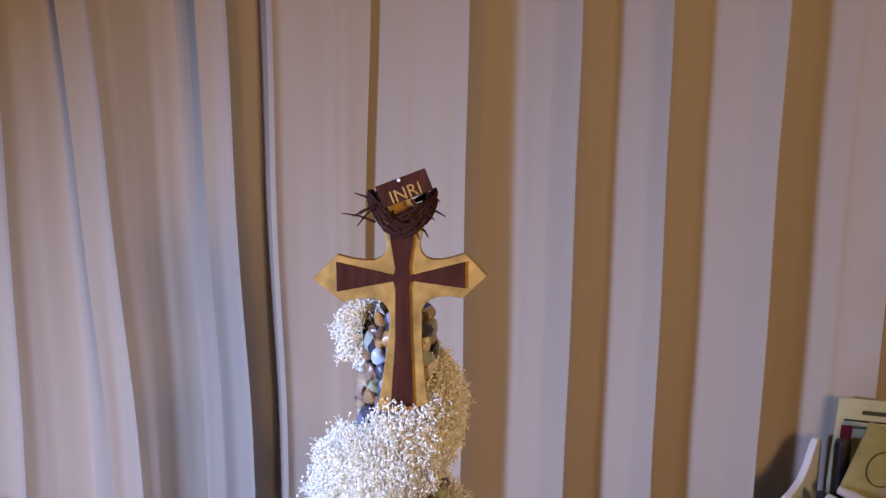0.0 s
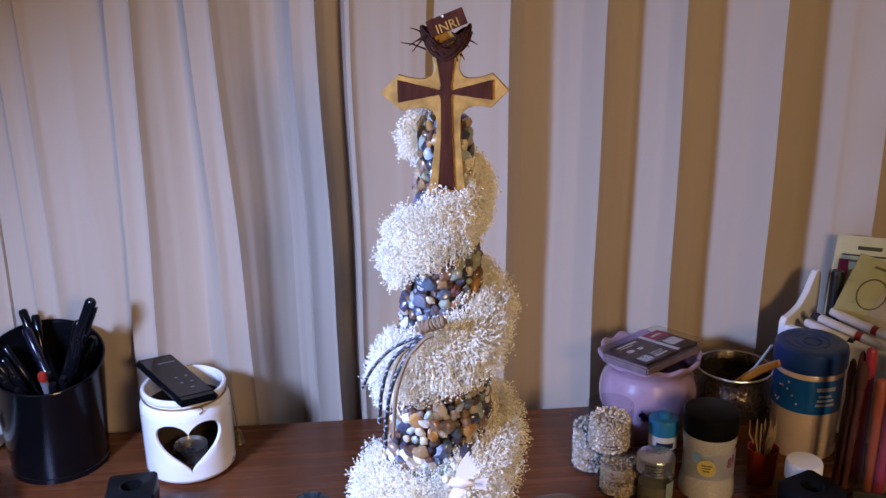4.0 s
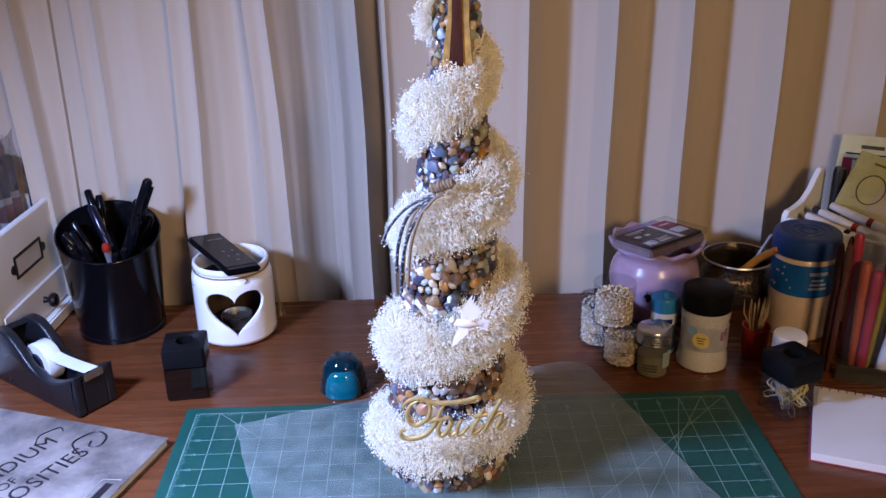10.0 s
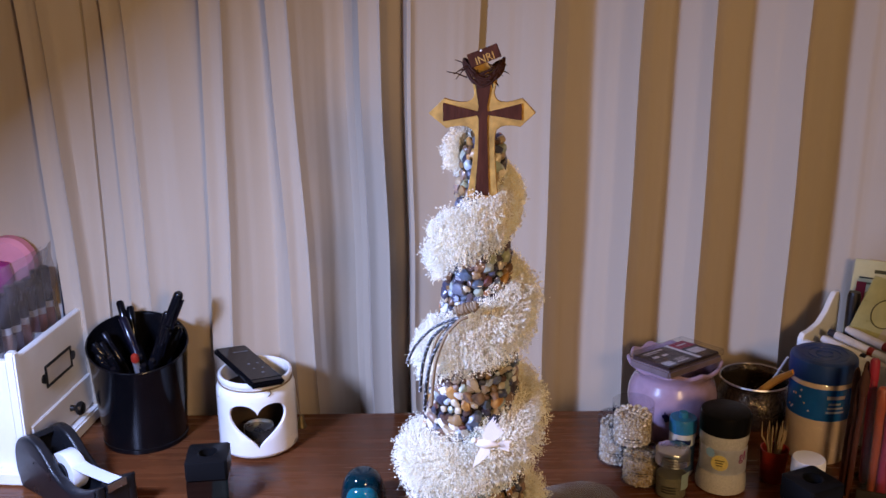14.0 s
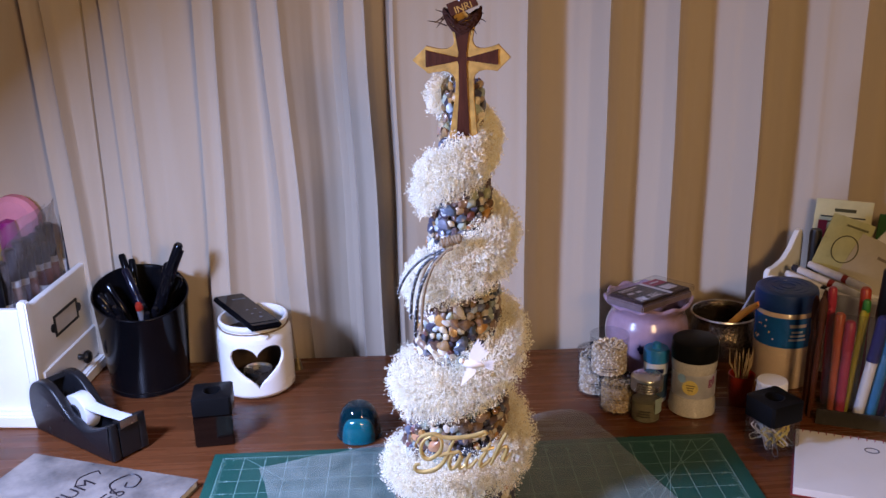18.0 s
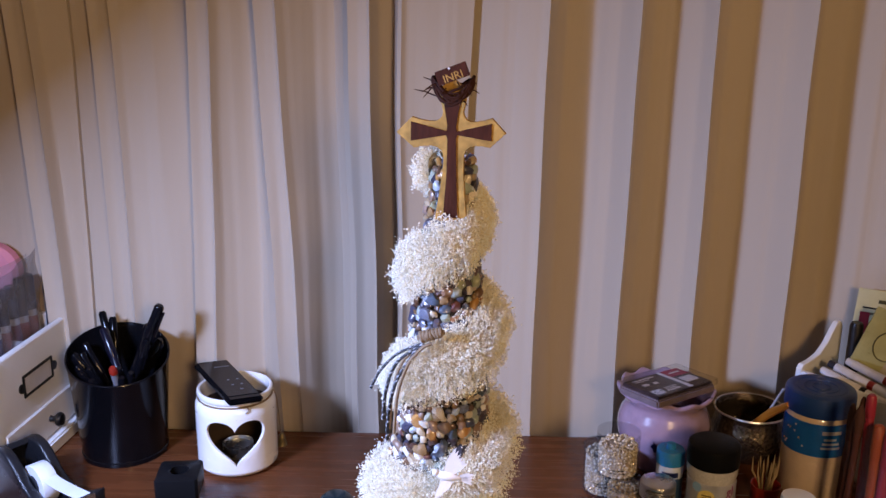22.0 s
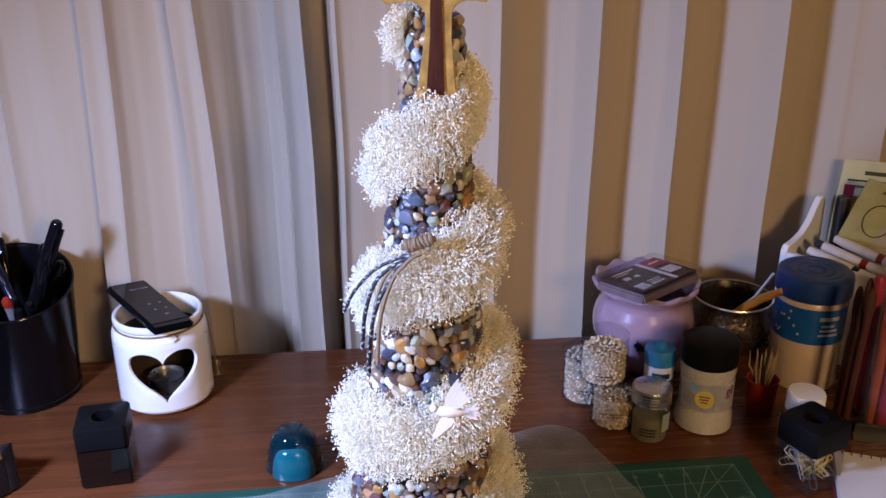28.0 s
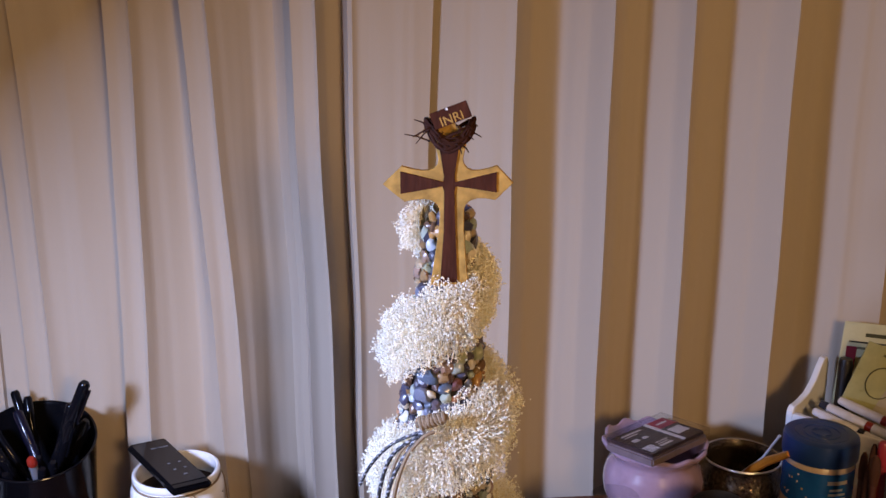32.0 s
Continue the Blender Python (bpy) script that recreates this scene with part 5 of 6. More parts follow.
# small jar with a metal lid
cj = thing("glitter_jar", 0.1805, 0.6865, 0, 0, "small glass jar of gold glitter with a silver screw lid", "jar")
part("glass", pot_shell(0.0192, 0.044, 0.0014), m_glass, cj, "clear glass wall").visible_shadow = False
part("filling", lathe([(0, 0.002), (0.0172, 0.002), (0.0172, 0.027), (0.010, 0.0285), (0, 0.0275)], 40), mat("gold_glitter", (0.38, 0.33, 0.20), 0.4, var=0.5, scale=900, bump=0.8, fine=1800), cj, "gold-green glitter")
_lid = [(0, 0.0605), (0.0155, 0.0605), (0.0190, 0.0590), (0.0200, 0.0570)]
for k in range(4):
    _lid += [(0.0200, 0.0552 - 0.0032 * k), (0.0194, 0.0540 - 0.0032 * k)]
_lid += [(0.0200, 0.0425), (0.0190, 0.0422), (0.0188, 0.0580), (0, 0.0590)]
part("lid", lathe(_lid, 48), m_silver, cj, "ribbed silver metal lid")
part("label_sticker", sector(0.0192, 0.014, 0.034, -60, -18, out=0.0003), mat("pale_label", (0.55, 0.66, 0.6), 0.6), cj, "pale green label")
for k in range(3):
    part("print_bar", sector(0.0192, 0.010 + 0.0035 * k, 0.0115 + 0.0035 * k, -128, -78, out=0.0006), m_ink, cj)

# small bottle with a blue cap
db = thing("blue_capped_bottle", 0.1955, 0.7425, 0, 0, "slim white bottle with a bright blue cap", "bottle")
m_sky = mat("sky_blue_plastic", (0.02, 0.20, 0.46), 0.35, raw=True)
part("bottle", lathe([(0, 0), (0.0148, 0), (0.0155, 0.002), (0.0155, 0.052), (0.0140, 0.055), (0, 0.055)], 36), mat("pale_blue_bottle", (0.60, 0.66, 0.72), 0.35), db)
part("label_band", sector(0.0155, 0.006, 0.040, -180, 0, out=0.0003), mat("blue_band", (0.10, 0.22, 0.40), 0.4), db, "blue printed label")
part("print_bar", sector(0.0155, 0.042, 0.0485, -125, -55, out=0.0006), mat("blue_print", (0.03, 0.06, 0.25), 0.5), db)
_ribs = bmesh.new()
_rr = []
for z_, f in ((0.0552, 1), (0.070, 1), (0.0725, 0.93)):
    _rr.append([_ribs.verts.new((f * (0.0160 + (0.0005 if k % 2 else 0)) * math.cos(2 * math.pi * k / 64), f * (0.0160 + (0.0005 if k % 2 else 0)) * math.sin(2 * math.pi * k / 64), z_)) for k in range(64)])
for a, b in zip(_rr, _rr[1:]):
    for k in range(64):
        _ribs.faces.new((a[k], a[(k + 1) % 64], b[(k + 1) % 64], b[k]))
_ribs.faces.new(_rr[-1])
_ribs.faces.new(_rr[0][::-1])
part("cap", _ribs, m_sky, db, "ribbed blue cap")
part("nozzle", lathe([(0, 0.0725), (0.006, 0.0725), (0.005, 0.079), (0, 0.0800)], 20), m_sky, db)

# shaker jar with a black lid
gj = thing("shaker_jar", 0.2405, 0.7165, 0, 0, "clear plastic shaker jar of white glitter with a black lid", "jar")
part("jar_wall", lathe([(0, 0.0004), (0.0270, 0), (0.0295, 0.002), (0.0298, 0.008), (0.0285, 0.020), (0.0272, 0.026), (0.0272, 0.060), (0.0285, 0.066), (0.0285, 0.074), (0, 0.074)], 56), mat("milky_plastic", (0.52, 0.49, 0.45), 0.18, var=0.2, scale=500, coat=0.6, raw=True), gj, "milky see-through wall with creamy glitter")
part("lid", lathe([(0, 0.099), (0.0258, 0.099), (0.0282, 0.0975), (0.0292, 0.0945), (0.0292, 0.0755), (0.0290, 0.0745), (0, 0.0745)], 56), m_blackmatte, gj, "matte black screw lid")
part("label_sheet", sector(0.0272, 0.0268, 0.0585, -165, -10, out=0.0004), mat("jar_label", (0.66, 0.66, 0.70), 0.3, var=0.2, scale=60, raw=True), gj, "pale printed label")
part("label_spot", lathe([(0, 0), (0.0098, 0), (0.0098, 0.0003), (0, 0.0003)], 28), mat("yellow_spot", (0.66, 0.52, 0.16), 0.45, var=0.2, scale=300), gj, "round yellow spot on the label", at=pose(0.0277 * math.cos(radians(-104)), 0.0277 * math.sin(radians(-104)), 0.042, 90, 0, -14))
for k in range(3):
    part("print_bar", block(0.011 - 0.002 * k, 0.0003, 0.0014, 0, 0, 0, 0, pose(0.0284 * math.cos(radians(-104)), 0.0284 * math.sin(radians(-104)), 0.0445 - 0.0032 * k, 0, 0, -14)), mat("ochre_print", (0.22, 0.15, 0.03), 0.6), gj)
lettering("label_word", "gl", 0.016, pose(0.0282 * math.cos(radians(-48)), 0.0282 * math.sin(radians(-48)), 0.045, 90, 0, 42), mat("magenta_print", (0.45, 0.05, 0.22), 0.5), gj, 0.0002)
part("label_flower", lathe([(0, 0), (0.006, 0), (0.006, 0.0003), (0, 0.0003)], 7), mat("label_blue", (0.25, 0.42, 0.62), 0.5), gj, "blue label motif", at=pose(0.0278 * math.cos(radians(-128)), 0.0278 * math.sin(radians(-128)), 0.053, 90, 0, -38))

# red cup of toothpicks
tc = thing("toothpick_cup", 0.3035, 0.7375, 0, 0, "small red plastic cup holding wooden toothpicks", "cup")
part("cup", lathe([(0, 0), (0.0130, 0), (0.0140, 0.002), (0.0165, 0.041), (0.0168, 0.042), (0.0155, 0.042), (0.0130, 0.003), (0, 0.003)], 36), m_red, tc)
m_pick = mat("toothpick_wood", (0.55, 0.38, 0.2), 0.7)
random.seed(21)
for k in range(15):
    a, q = random.uniform(0, 6.28), random.uniform(0.002, 0.012)
    o = thing("toothpick", 0.3035, 0.7375, 0.0035, 0, "thin pointed wooden toothpick standing in the red cup", "toothpick", "toothpicks in the red cup")
    lean = random.uniform(1.1, 2.5)
    part("stick", tube([(0.35 * q * math.cos(a), 0.35 * q * math.sin(a), 0.0), (q * math.cos(a) * 1.0, q * math.sin(a) * 1.0, 0.038), (lean * q * math.cos(a), lean * q * math.sin(a), random.uniform(0.050, 0.064)), (lean * 1.05 * q * math.cos(a), lean * 1.05 * q * math.sin(a), random.uniform(0.066, 0.074))], 0.00105, 6, taper=[0.5, 1, 1, 0.2]), m_pick, o)


# lilac pot with a wavy rim
def wavy(profile, seg=96, waves=12, start=0.080):
    bm = lathe(profile, seg)
    for v in bm.verts:
        k = max(0, min(1, (v.co.z - start) / 0.025))
        a = math.atan2(v.co.y, v.co.x)
        s_ = 1 + 0.026 * k * math.cos(a * waves)
        v.co.x *= s_
        v.co.y *= s_
        v.co.z += 0.0022 * k * math.cos(a * waves)
    return bm


lp = thing("lilac_pot", 0.1905, 0.8455, 0, 0, "glossy lilac ceramic pot with a wavy flared rim", "pot")
part("pot_wall", wavy([(0, 0), (0.038, 0), (0.041, 0.003), (0.050, 0.022), (0.0570, 0.042), (0.0582, 0.054), (0.0572, 0.064), (0.0545, 0.073), (0.0508, 0.0805), (0.0492, 0.0855), (0.0505, 0.0900), (0.0555, 0.0960), (0.0600, 0.1000), (0.0602, 0.1025), (0.0588, 0.1043), (0.0566, 0.1040), (0.0530, 0.1000), (0.0475, 0.0900), (0.0465, 0.0850), (0.0480, 0.0800), (0.0540, 0.060), (0.048, 0.03), (0.036, 0.006), (0, 0.005)]), m_lilac, lp)
part("flower_motif", lathe([(0, 0), (0.0045, 0), (0.0045, 0.0006), (0, 0.0006)], 6), mat("indigo_glaze", (0.03, 0.02, 0.12), 0.3), lp, "dark blue painted flower", at=pose(-0.008, -0.0565, 0.048, 90, 0, 0))
for k in range(6):
    a = 2 * math.pi * k / 6
    part("petal", lathe([(0, 0), (0.003, 0), (0.003, 0.0006), (0, 0.0006)], 10), bpy.data.materials["indigo_glaze"], lp, at=pose(-0.008 + 0.0055 * math.cos(a), -0.0562, 0.048 + 0.0055 * math.sin(a), 90, 0, 0))

case = thing("clear_case", 0.1905, 0.8275, 0.1035, 46.5, "flat clear plastic case of dark stamps resting on the lilac pot", "case")
_ct = pose(0, 0, 0, -3, 2, 0)
part("tray", block(0.104, 0.064, 0.010, 0, 0, 0.001, 0.002, _ct), mat("smoky_tray", (0.16, 0.12, 0.13), 0.15, var=0.3, scale=40, raw=True), case, "smoky plastic tray")
part("insert", block(0.098, 0.058, 0.004, 0, 0, 0.0112, 0.0006, _ct), mat("dark_insert", (0.035, 0.020, 0.020), 0.35, var=0.8, scale=55, raw=True), case, "dark patterned insert")
m_insert = mat("insert_print", (0.62, 0.58, 0.60), 0.5, raw=True)
part("red_tag", block(0.030, 0.020, 0.0003, 0.032, 0.018, 0.01525, 0, _ct), mat("crimson_tag", (0.34, 0.02, 0.06), 0.45, raw=True), case, "crimson paper tag")
part("tag_bar", block(0.018, 0.003, 0.0002, 0.032, 0.018, 0.0156, 0, _ct), m_insert, case)
part("white_strip", block(0.006, 0.056, 0.0003, 0.013, 0, 0.01525, 0, _ct), m_insert, case, "pale printed strip")
part("white_strip", block(0.022, 0.050, 0.0003, 0.032, -0.0195, 0.01521, 0, _ct @ Matrix.Diagonal((1, 0.32, 1, 1))), m_insert, case, "pale printed strip")
for k in range(9):
    part("barcode_bar", block(0.0008, 0.013, 0.0002, -0.044 + 0.0019 * k, -0.018, 0.01526, 0, _ct), m_insert, case)
for k, (x, y, w, h) in enumerate(((-0.020, 0.022, 0.036, 0.0022), (-0.026, 0.0175, 0.024, 0.0014), (-0.012, -0.021, 0.022, 0.0030), (-0.012, -0.0165, 0.018, 0.0014), (-0.010, -0.0125, 0.022, 0.0014), (-0.032, 0.006, 0.010, 0.006), (-0.016, 0.005, 0.008, 0.005))):
    part("print_bar", block(w, h, 0.0002, x, y, 0.01525, 0, _ct), m_insert, case)
part("cover", block(0.108, 0.068, 0.0022, 0, 0, 0.0172, 0.0008, _ct), m_clear, case, "clear hinged cover").visible_shadow = False
part("cover_edge", block(0.108, 0.0012, 0.006, 0, -0.0334, 0.011, 0.0004, _ct), m_clear, case)

# dark mirrored glass bowl with brushes
bowl = thing("glass_bowl", 0.3015, 0.8900, 0, 0, "round smoky mirrored glass bowl holding brushes", "bowl")
m_mercury = mat("smoky_mirror_glass", (0.26, 0.20, 0.14), 0.12, metal=0.85, var=0.6, scale=260, bump=1.0, fine=200, col2=(0.03, 0.022, 0.016))
part("bowl_wall", lathe([(0, 0), (0.030, 0), (0.034, 0.002), (0.044, 0.015), (0.0485, 0.030), (0.0465, 0.046), (0.0425, 0.055), (0.0430, 0.060), (0.0455, 0.0655), (0.0440, 0.0665), (0.0410, 0.061), (0.0405, 0.055), (0.0445, 0.045), (0.0460, 0.030), (0.041, 0.015), (0.030, 0.005), (0, 0.004)], 64), m_mercury, bowl)
part("rim_ring", tube([(0.0455 * math.cos(a), 0.0455 * math.sin(a), 0.0662) for a in [2 * math.pi * k / 48 for k in range(49)]], 0.0012, 6), m_silver, bowl, "bright silver rim")
br = thing("paint_brush", 0.3015, 0.8900, 0.0055, 0, "wooden brush leaning in the smoky glass bowl", "brush")
part("handle", tube([(-0.016, 0.0, 0.014), (0.008, -0.016, 0.050), (0.018, -0.046, 0.078), (0.030, -0.086, 0.108)], 0.0046, 8, taper=[0.6, 1, 1.15, 0.8]), mat("orange_wood", (0.58, 0.21, 0.025), 0.35, raw=True), br)
sp = thing("metal_tool", 0.3015, 0.8900, 0.0055, 0, "thin metal tool leaning in the glass bowl, lamp reflection painted pale", "tool")
# pale, mostly non-metal colour stands in for the lamp's reflection on the shaft
part("shaft", tube([(-0.02, 0.014, 0.008), (0.020, -0.016, 0.066), (0.028, -0.050, 0.112)], 0.0016, 8), mat("metal_with_painted_glint", (0.86, 0.87, 0.90), 0.42, metal=0.35, raw=True, var=0.05), sp)

# large jar with a blue lid
bj = thing("blue_lidded_jar", 0.3680, 0.8180, 0, 0, "large clear jar of beige powder with a blue lid and label", "jar")
part("jar_wall", lathe([(0, 0.0), (0.0355, 0), (0.0378, 0.003), (0.0378, 0.098), (0.0362, 0.1045), (0.0345, 0.1075), (0, 0.1075)], 64), mat("powder_behind_plastic", (0.63, 0.49, 0.36), 0.25, var=0.12, scale=40, coat=0.5), bj, "see-through wall full of beige powder")
part("label_wrap", sector(0.0378, 0.060, 0.1015, -200, 20, 40, out=0.0004), m_bluelabel, bj, "glossy bright blue label")
_lt = mat("label_print", (0.62, 0.68, 0.76), 0.5)
part("print_box", sector(0.0378, 0.0895, 0.0940, -92, -58, 12, out=0.0014), m_paper, bj)
for k, (a0, a1) in enumerate(((-88, -66), (-90, -60), (-92, -58))):
    part("print_bar", sector(0.0378, 0.0820 - 0.0055 * k, 0.0848 - 0.0055 * k, a0, a1, 10, out=0.0014), _lt, bj)
random.seed(31)
for k in range(9):
    a = radians(random.uniform(-165, -100))
    part("star", lathe([(0, 0), (0.0013, 0), (0.0013, 0.0003), (0, 0.0003)], 5), _lt if k % 3 else bpy.data.materials["yellow_spot"], bj, at=pose(0.0386 * math.cos(a), 0.0386 * math.sin(a), random.uniform(0.067, 0.095), 90, 0, math.degrees(a) + 90))
part("lid", lathe([(0, 0.1335), (0.030, 0.1345), (0.0362, 0.1345), (0.0392, 0.1325), (0.0402, 0.128), (0.0402, 0.1105), (0.0392, 0.1085), (0, 0.1085)], 72), m_blue, bj, "ridged dark blue lid")
for k in range(3):
    part("lid_mould", tube([((0.010 + 0.009 * k) * math.cos(a), (0.010 + 0.009 * k) * math.sin(a), 0.1344) for a in [2 * math.pi * j / 36 for j in range(37)]], 0.0006, 5), m_blue, bj)

# bottle with a white cap
wb = thing("white_capped_bottle", 0.3270, 0.6720, 0, 30, "squat clear pinkish bottle with a white screw cap", "bottle")
part("bottle", block(0.038, 0.034, 0.042, 0, 0, 0, 0.005), mat("pink_clear", (0.62, 0.42, 0.40), 0.12, trans=0.45, bump=0.0), wb, "pinkish see-through body")
part("neck", lathe([(0, 0.042), (0.013, 0.042), (0.013, 0.047), (0, 0.047)], 24), m_paper, wb)
_ribs = bmesh.new()
_rr = []
for z_, f in ((0.0472, 1), (0.0635, 1), (0.0665, 0.95), (0.0668, 0.6)):
    _rr.append([_ribs.verts.new((f * (0.0178 + (0.0005 if k % 2 else 0)) * math.cos(2 * math.pi * k / 72), f * (0.0178 + (0.0005 if k % 2 else 0)) * math.sin(2 * math.pi * k / 72), z_)) for k in range(72)])
for a, b in zip(_rr, _rr[1:]):
    for k in range(72):
        _ribs.faces.new((a[k], a[(k + 1) % 72], b[(k + 1) % 72], b[k]))
_ribs.faces.new(_rr[-1])
_ribs.faces.new(_rr[0][::-1])
part("cap", _ribs, m_white, wb, "ribbed white cap")

# clear paperclip holder with a black top
ch = thing("paperclip_holder", 0.3205, 0.6215, 0, 33, "clear cube paperclip holder with a black magnetic top", "paperclip holder")
part("cube_wall", block(0.043, 0.043, 0.0015, 0, 0, 0, 0.0004), m_clear, ch)
for dx, dy, sx, sy in ((0.0208, 0, 0.0014, 0.043), (-0.0208, 0, 0.0014, 0.043), (0, 0.0208, 0.0402, 0.0014), (0, -0.0208, 0.0402, 0.0014)):
    part("cube_wall", block(sx, sy, 0.042, dx, dy, 0.0016, 0.0003), m_clear, ch, "clear plastic wall").visible_shadow = False
part("cap", holed_cap(0.0470, 0.0250, 0.0100, 0.018, 0.0438), m_blackmatte, ch, "black magnetic top with a round well")
random.seed(8)
_clipcol = [mat("clip_white", (0.75, 0.75, 0.72), 0.3), mat("clip_yellow", (0.65, 0.50, 0.10), 0.35), m_silver, mat("clip_grey", (0.3, 0.32, 0.35), 0.3, metal=0.6)]
for k in range(16):
    o = thing("paperclip", 0.3205, 0.6215, 0.0022, 33, "bent wire paperclip lying in the clear holder", "paperclip", "paperclips in the holder")
    W_, H_ = 0.0038, 0.0135
    pts = [(-W_, -H_ * 0.4, 0), (-W_, H_, 0), (0, H_ * 1.22, 0), (W_, H_, 0), (W_, -H_, 0), (0, -H_ * 1.2, 0), (-W_ * 0.62, -H_, 0), (-W_ * 0.62, H_ * 0.7, 0), (0, H_ * 0.9, 0), (W_ * 0.6, H_ * 0.7, 0), (W_ * 0.6, -H_ * 0.5, 0)]
    m_ = pose(random.uniform(-0.012, 0.012), random.uniform(-0.014, 0.012), 0.016 + random.uniform(-0.002, 0.010), 90 + random.uniform(-30, 30), random.uniform(-60, 60), random.uniform(0, 360))
    part("wire", tube([m_ @ Vector(p) for p in smooth_line(pts, 5)], 0.00055, 5), _clipcol[k % 4], o)

# white spiral notepad
nb = thing("spiral_notepad", 0.4560, 0.5660, 0, -13, "white spiral-bound notepad lying open on the desk", "notepad")
part("page_block", block(0.235, 0.135, 0.0085, 0, 0, 0.0012, 0.0004), m_paper, nb, "white blank pages")
part("cover", block(0.240, 0.139, 0.0012, 0, 0.001, 0, 0.0004), mat("red_cover", (0.40, 0.05, 0.06), 0.4), nb, "red cover edge")
for k in range(26):
    x = -0.110 + 0.0088 * k
    part("coil", tube([(x, 0.0655 + 0.0042 * math.cos(a), 0.0062 + 0.0055 * math.sin(a)) for a in [2 * math.pi * j / 14 for j in range(15)]], 0.0006, 5), bpy.data.materials["red_cover"], nb)
part("ring_print", tube([(-0.035 + 0.0075 * math.cos(a), 0.040 + 0.0055 * math.sin(a), 0.0098) for a in [2 * math.pi * j / 30 for j in range(31)]], 0.0007, 5), mat("grey_print", (0.10, 0.10, 0.13), 0.5), nb, "small printed ring")
part("print_bar", block(0.060, 0.0025, 0.0002, 0.012, 0.050, 0.0098, 0), mat("pale_print", (0.62, 0.62, 0.64), 0.6), nb)

# acrylic holder full of markers
MHX, MHY, MHT = 0.4460, 0.7180, -11
mh = thing("marker_holder", MHX, MHY, 0, MHT, "clear acrylic box full of coloured markers and brushes", "marker holder")
for dx, dy, sx, sy in ((0.049, 0, 0.0025, 0.068), (-0.049, 0, 0.0025, 0.068), (0, 0.0328, 0.0955, 0.0024), (0, -0.0328, 0.0955, 0.0024)):
    part("wall", block(sx, sy, 0.142, dx, dy, 0.0035, 0.0006), m_clear, mh, "clear acrylic wall").visible_shadow = False
part("floor_plate", block(0.1005, 0.068, 0.0034, 0, 0, 0, 0.0006), m_clear, mh)
part("divider", block(0.0022, 0.063, 0.13, -0.012, 0, 0.0036, 0.0005), m_clear, mh).visible_shadow = False
part("base_strip", block(0.106, 0.004, 0.020, 0, -0.0365, 0, 0.0008), mat("smoky_strip", (0.06, 0.055, 0.05), 0.15), mh, "smoky front strip")


def marker(x0, x1, y, h, r, body, cap, cl, label):
    o = thing("marker", MHX, MHY, 0.004, MHT, label + " in the acrylic box", "marker", "markers in the acrylic holder")
    pen("barrel", o, (x0, y, 0.0), (x1, y * 0.8, h), r, body, cap, cl, clip=False)


def c_(name, col):
    return mat(name, col, 0.35, bump=0.03)


_pinkm, _orng, _yel, _whi, _nav, _azu, _blk, _grn = (c_("pink_marker", (0.52, 0.04, 0.08)), c_("orange_marker", (0.61, 0.12, 0.04)), c_("yellow_marker", (0.55, 0.46, 0.03)), c_("white_marker", (0.7, 0.7, 0.7)),
                                                        c_("navy_cap", (0.03, 0.04, 0.22)), c_("azure_marker", (0.03, 0.25, 0.55)), c_("black_cap", (0.012, 0.012, 0.014)), c_("green_cap", (0.05, 0.30, 0.05)))
marker(-0.034, -0.036, -0.012, 0.134, 0.0060, _orng, _orng, 0.3, "salmon orange highlighter marker")
marker(-0.026, -0.024, -0.020, 0.128, 0.0060, _pinkm, _pinkm, 0.3, "bright pink marker")
marker(-0.018, -0.010, -0.006, 0.138, 0.0036, _yel, _yel, 0.15, "thin yellow marker")
marker(-0.010, -0.006, 0.010, 0.148, 0.0045, _yel, _grn, 0.1, "yellow marker with a green cap")
marker(-0.006, 0.012, -0.022, 0.138, 0.0066, _whi, _nav, 0.42, "white marker with a navy blue cap")
marker(0.008, 0.024, -0.020, 0.130, 0.0064, _azu, _azu, 0.3, "bright blue marker")
marker(0.008, 0.016, 0.010, 0.190, 0.0078, _blk, _blk, 0.35, "tall black marker")
marker(0.022, 0.038, 0.000, 0.150, 0.0050, c_("purple_marker_r", (0.12, 0.05, 0.28)), c_("purple_marker_c", (0.14, 0.06, 0.32)), 0.3, "dark purple marker")
marker(0.030, 0.042, -0.022, 0.136, 0.0048, mat("clear_barrel", (0.55, 0.57, 0.62), 0.15, trans=0.6, bump=0), _azu, 0.25, "clear marker with a blue cap")
marker(0.024, 0.034, 0.018, 0.186, 0.0045, c_("red_marker", (0.5, 0.03, 0.02)), c_("purple_marker_t", (0.16, 0.07, 0.3)), 0.35, "red pen with a purple cap")
marker(-0.002, -0.008, 0.022, 0.160, 0.0060, c_("red_marker_b", (0.55, 0.05, 0.02)), c_("red_marker_c", (0.6, 0.06, 0.02)), 0.3, "bright red marker")
marker(0.030, 0.016, 0.004, 0.052, 0.0060, _orng, _orng, 0.3, "short orange marker")
marker(-0.042, -0.046, 0.012, 0.160, 0.0050, _pinkm, _pinkm, 0.16, "pink topped marker")
m_brushwood = mat("brush_handle", (0.12, 0.036, 0.020), 0.4)
m_hair = mat("brush_hair", (0.10, 0.034, 0.020), 0.85, stretch=(1, 1, 0.1), fine=900)
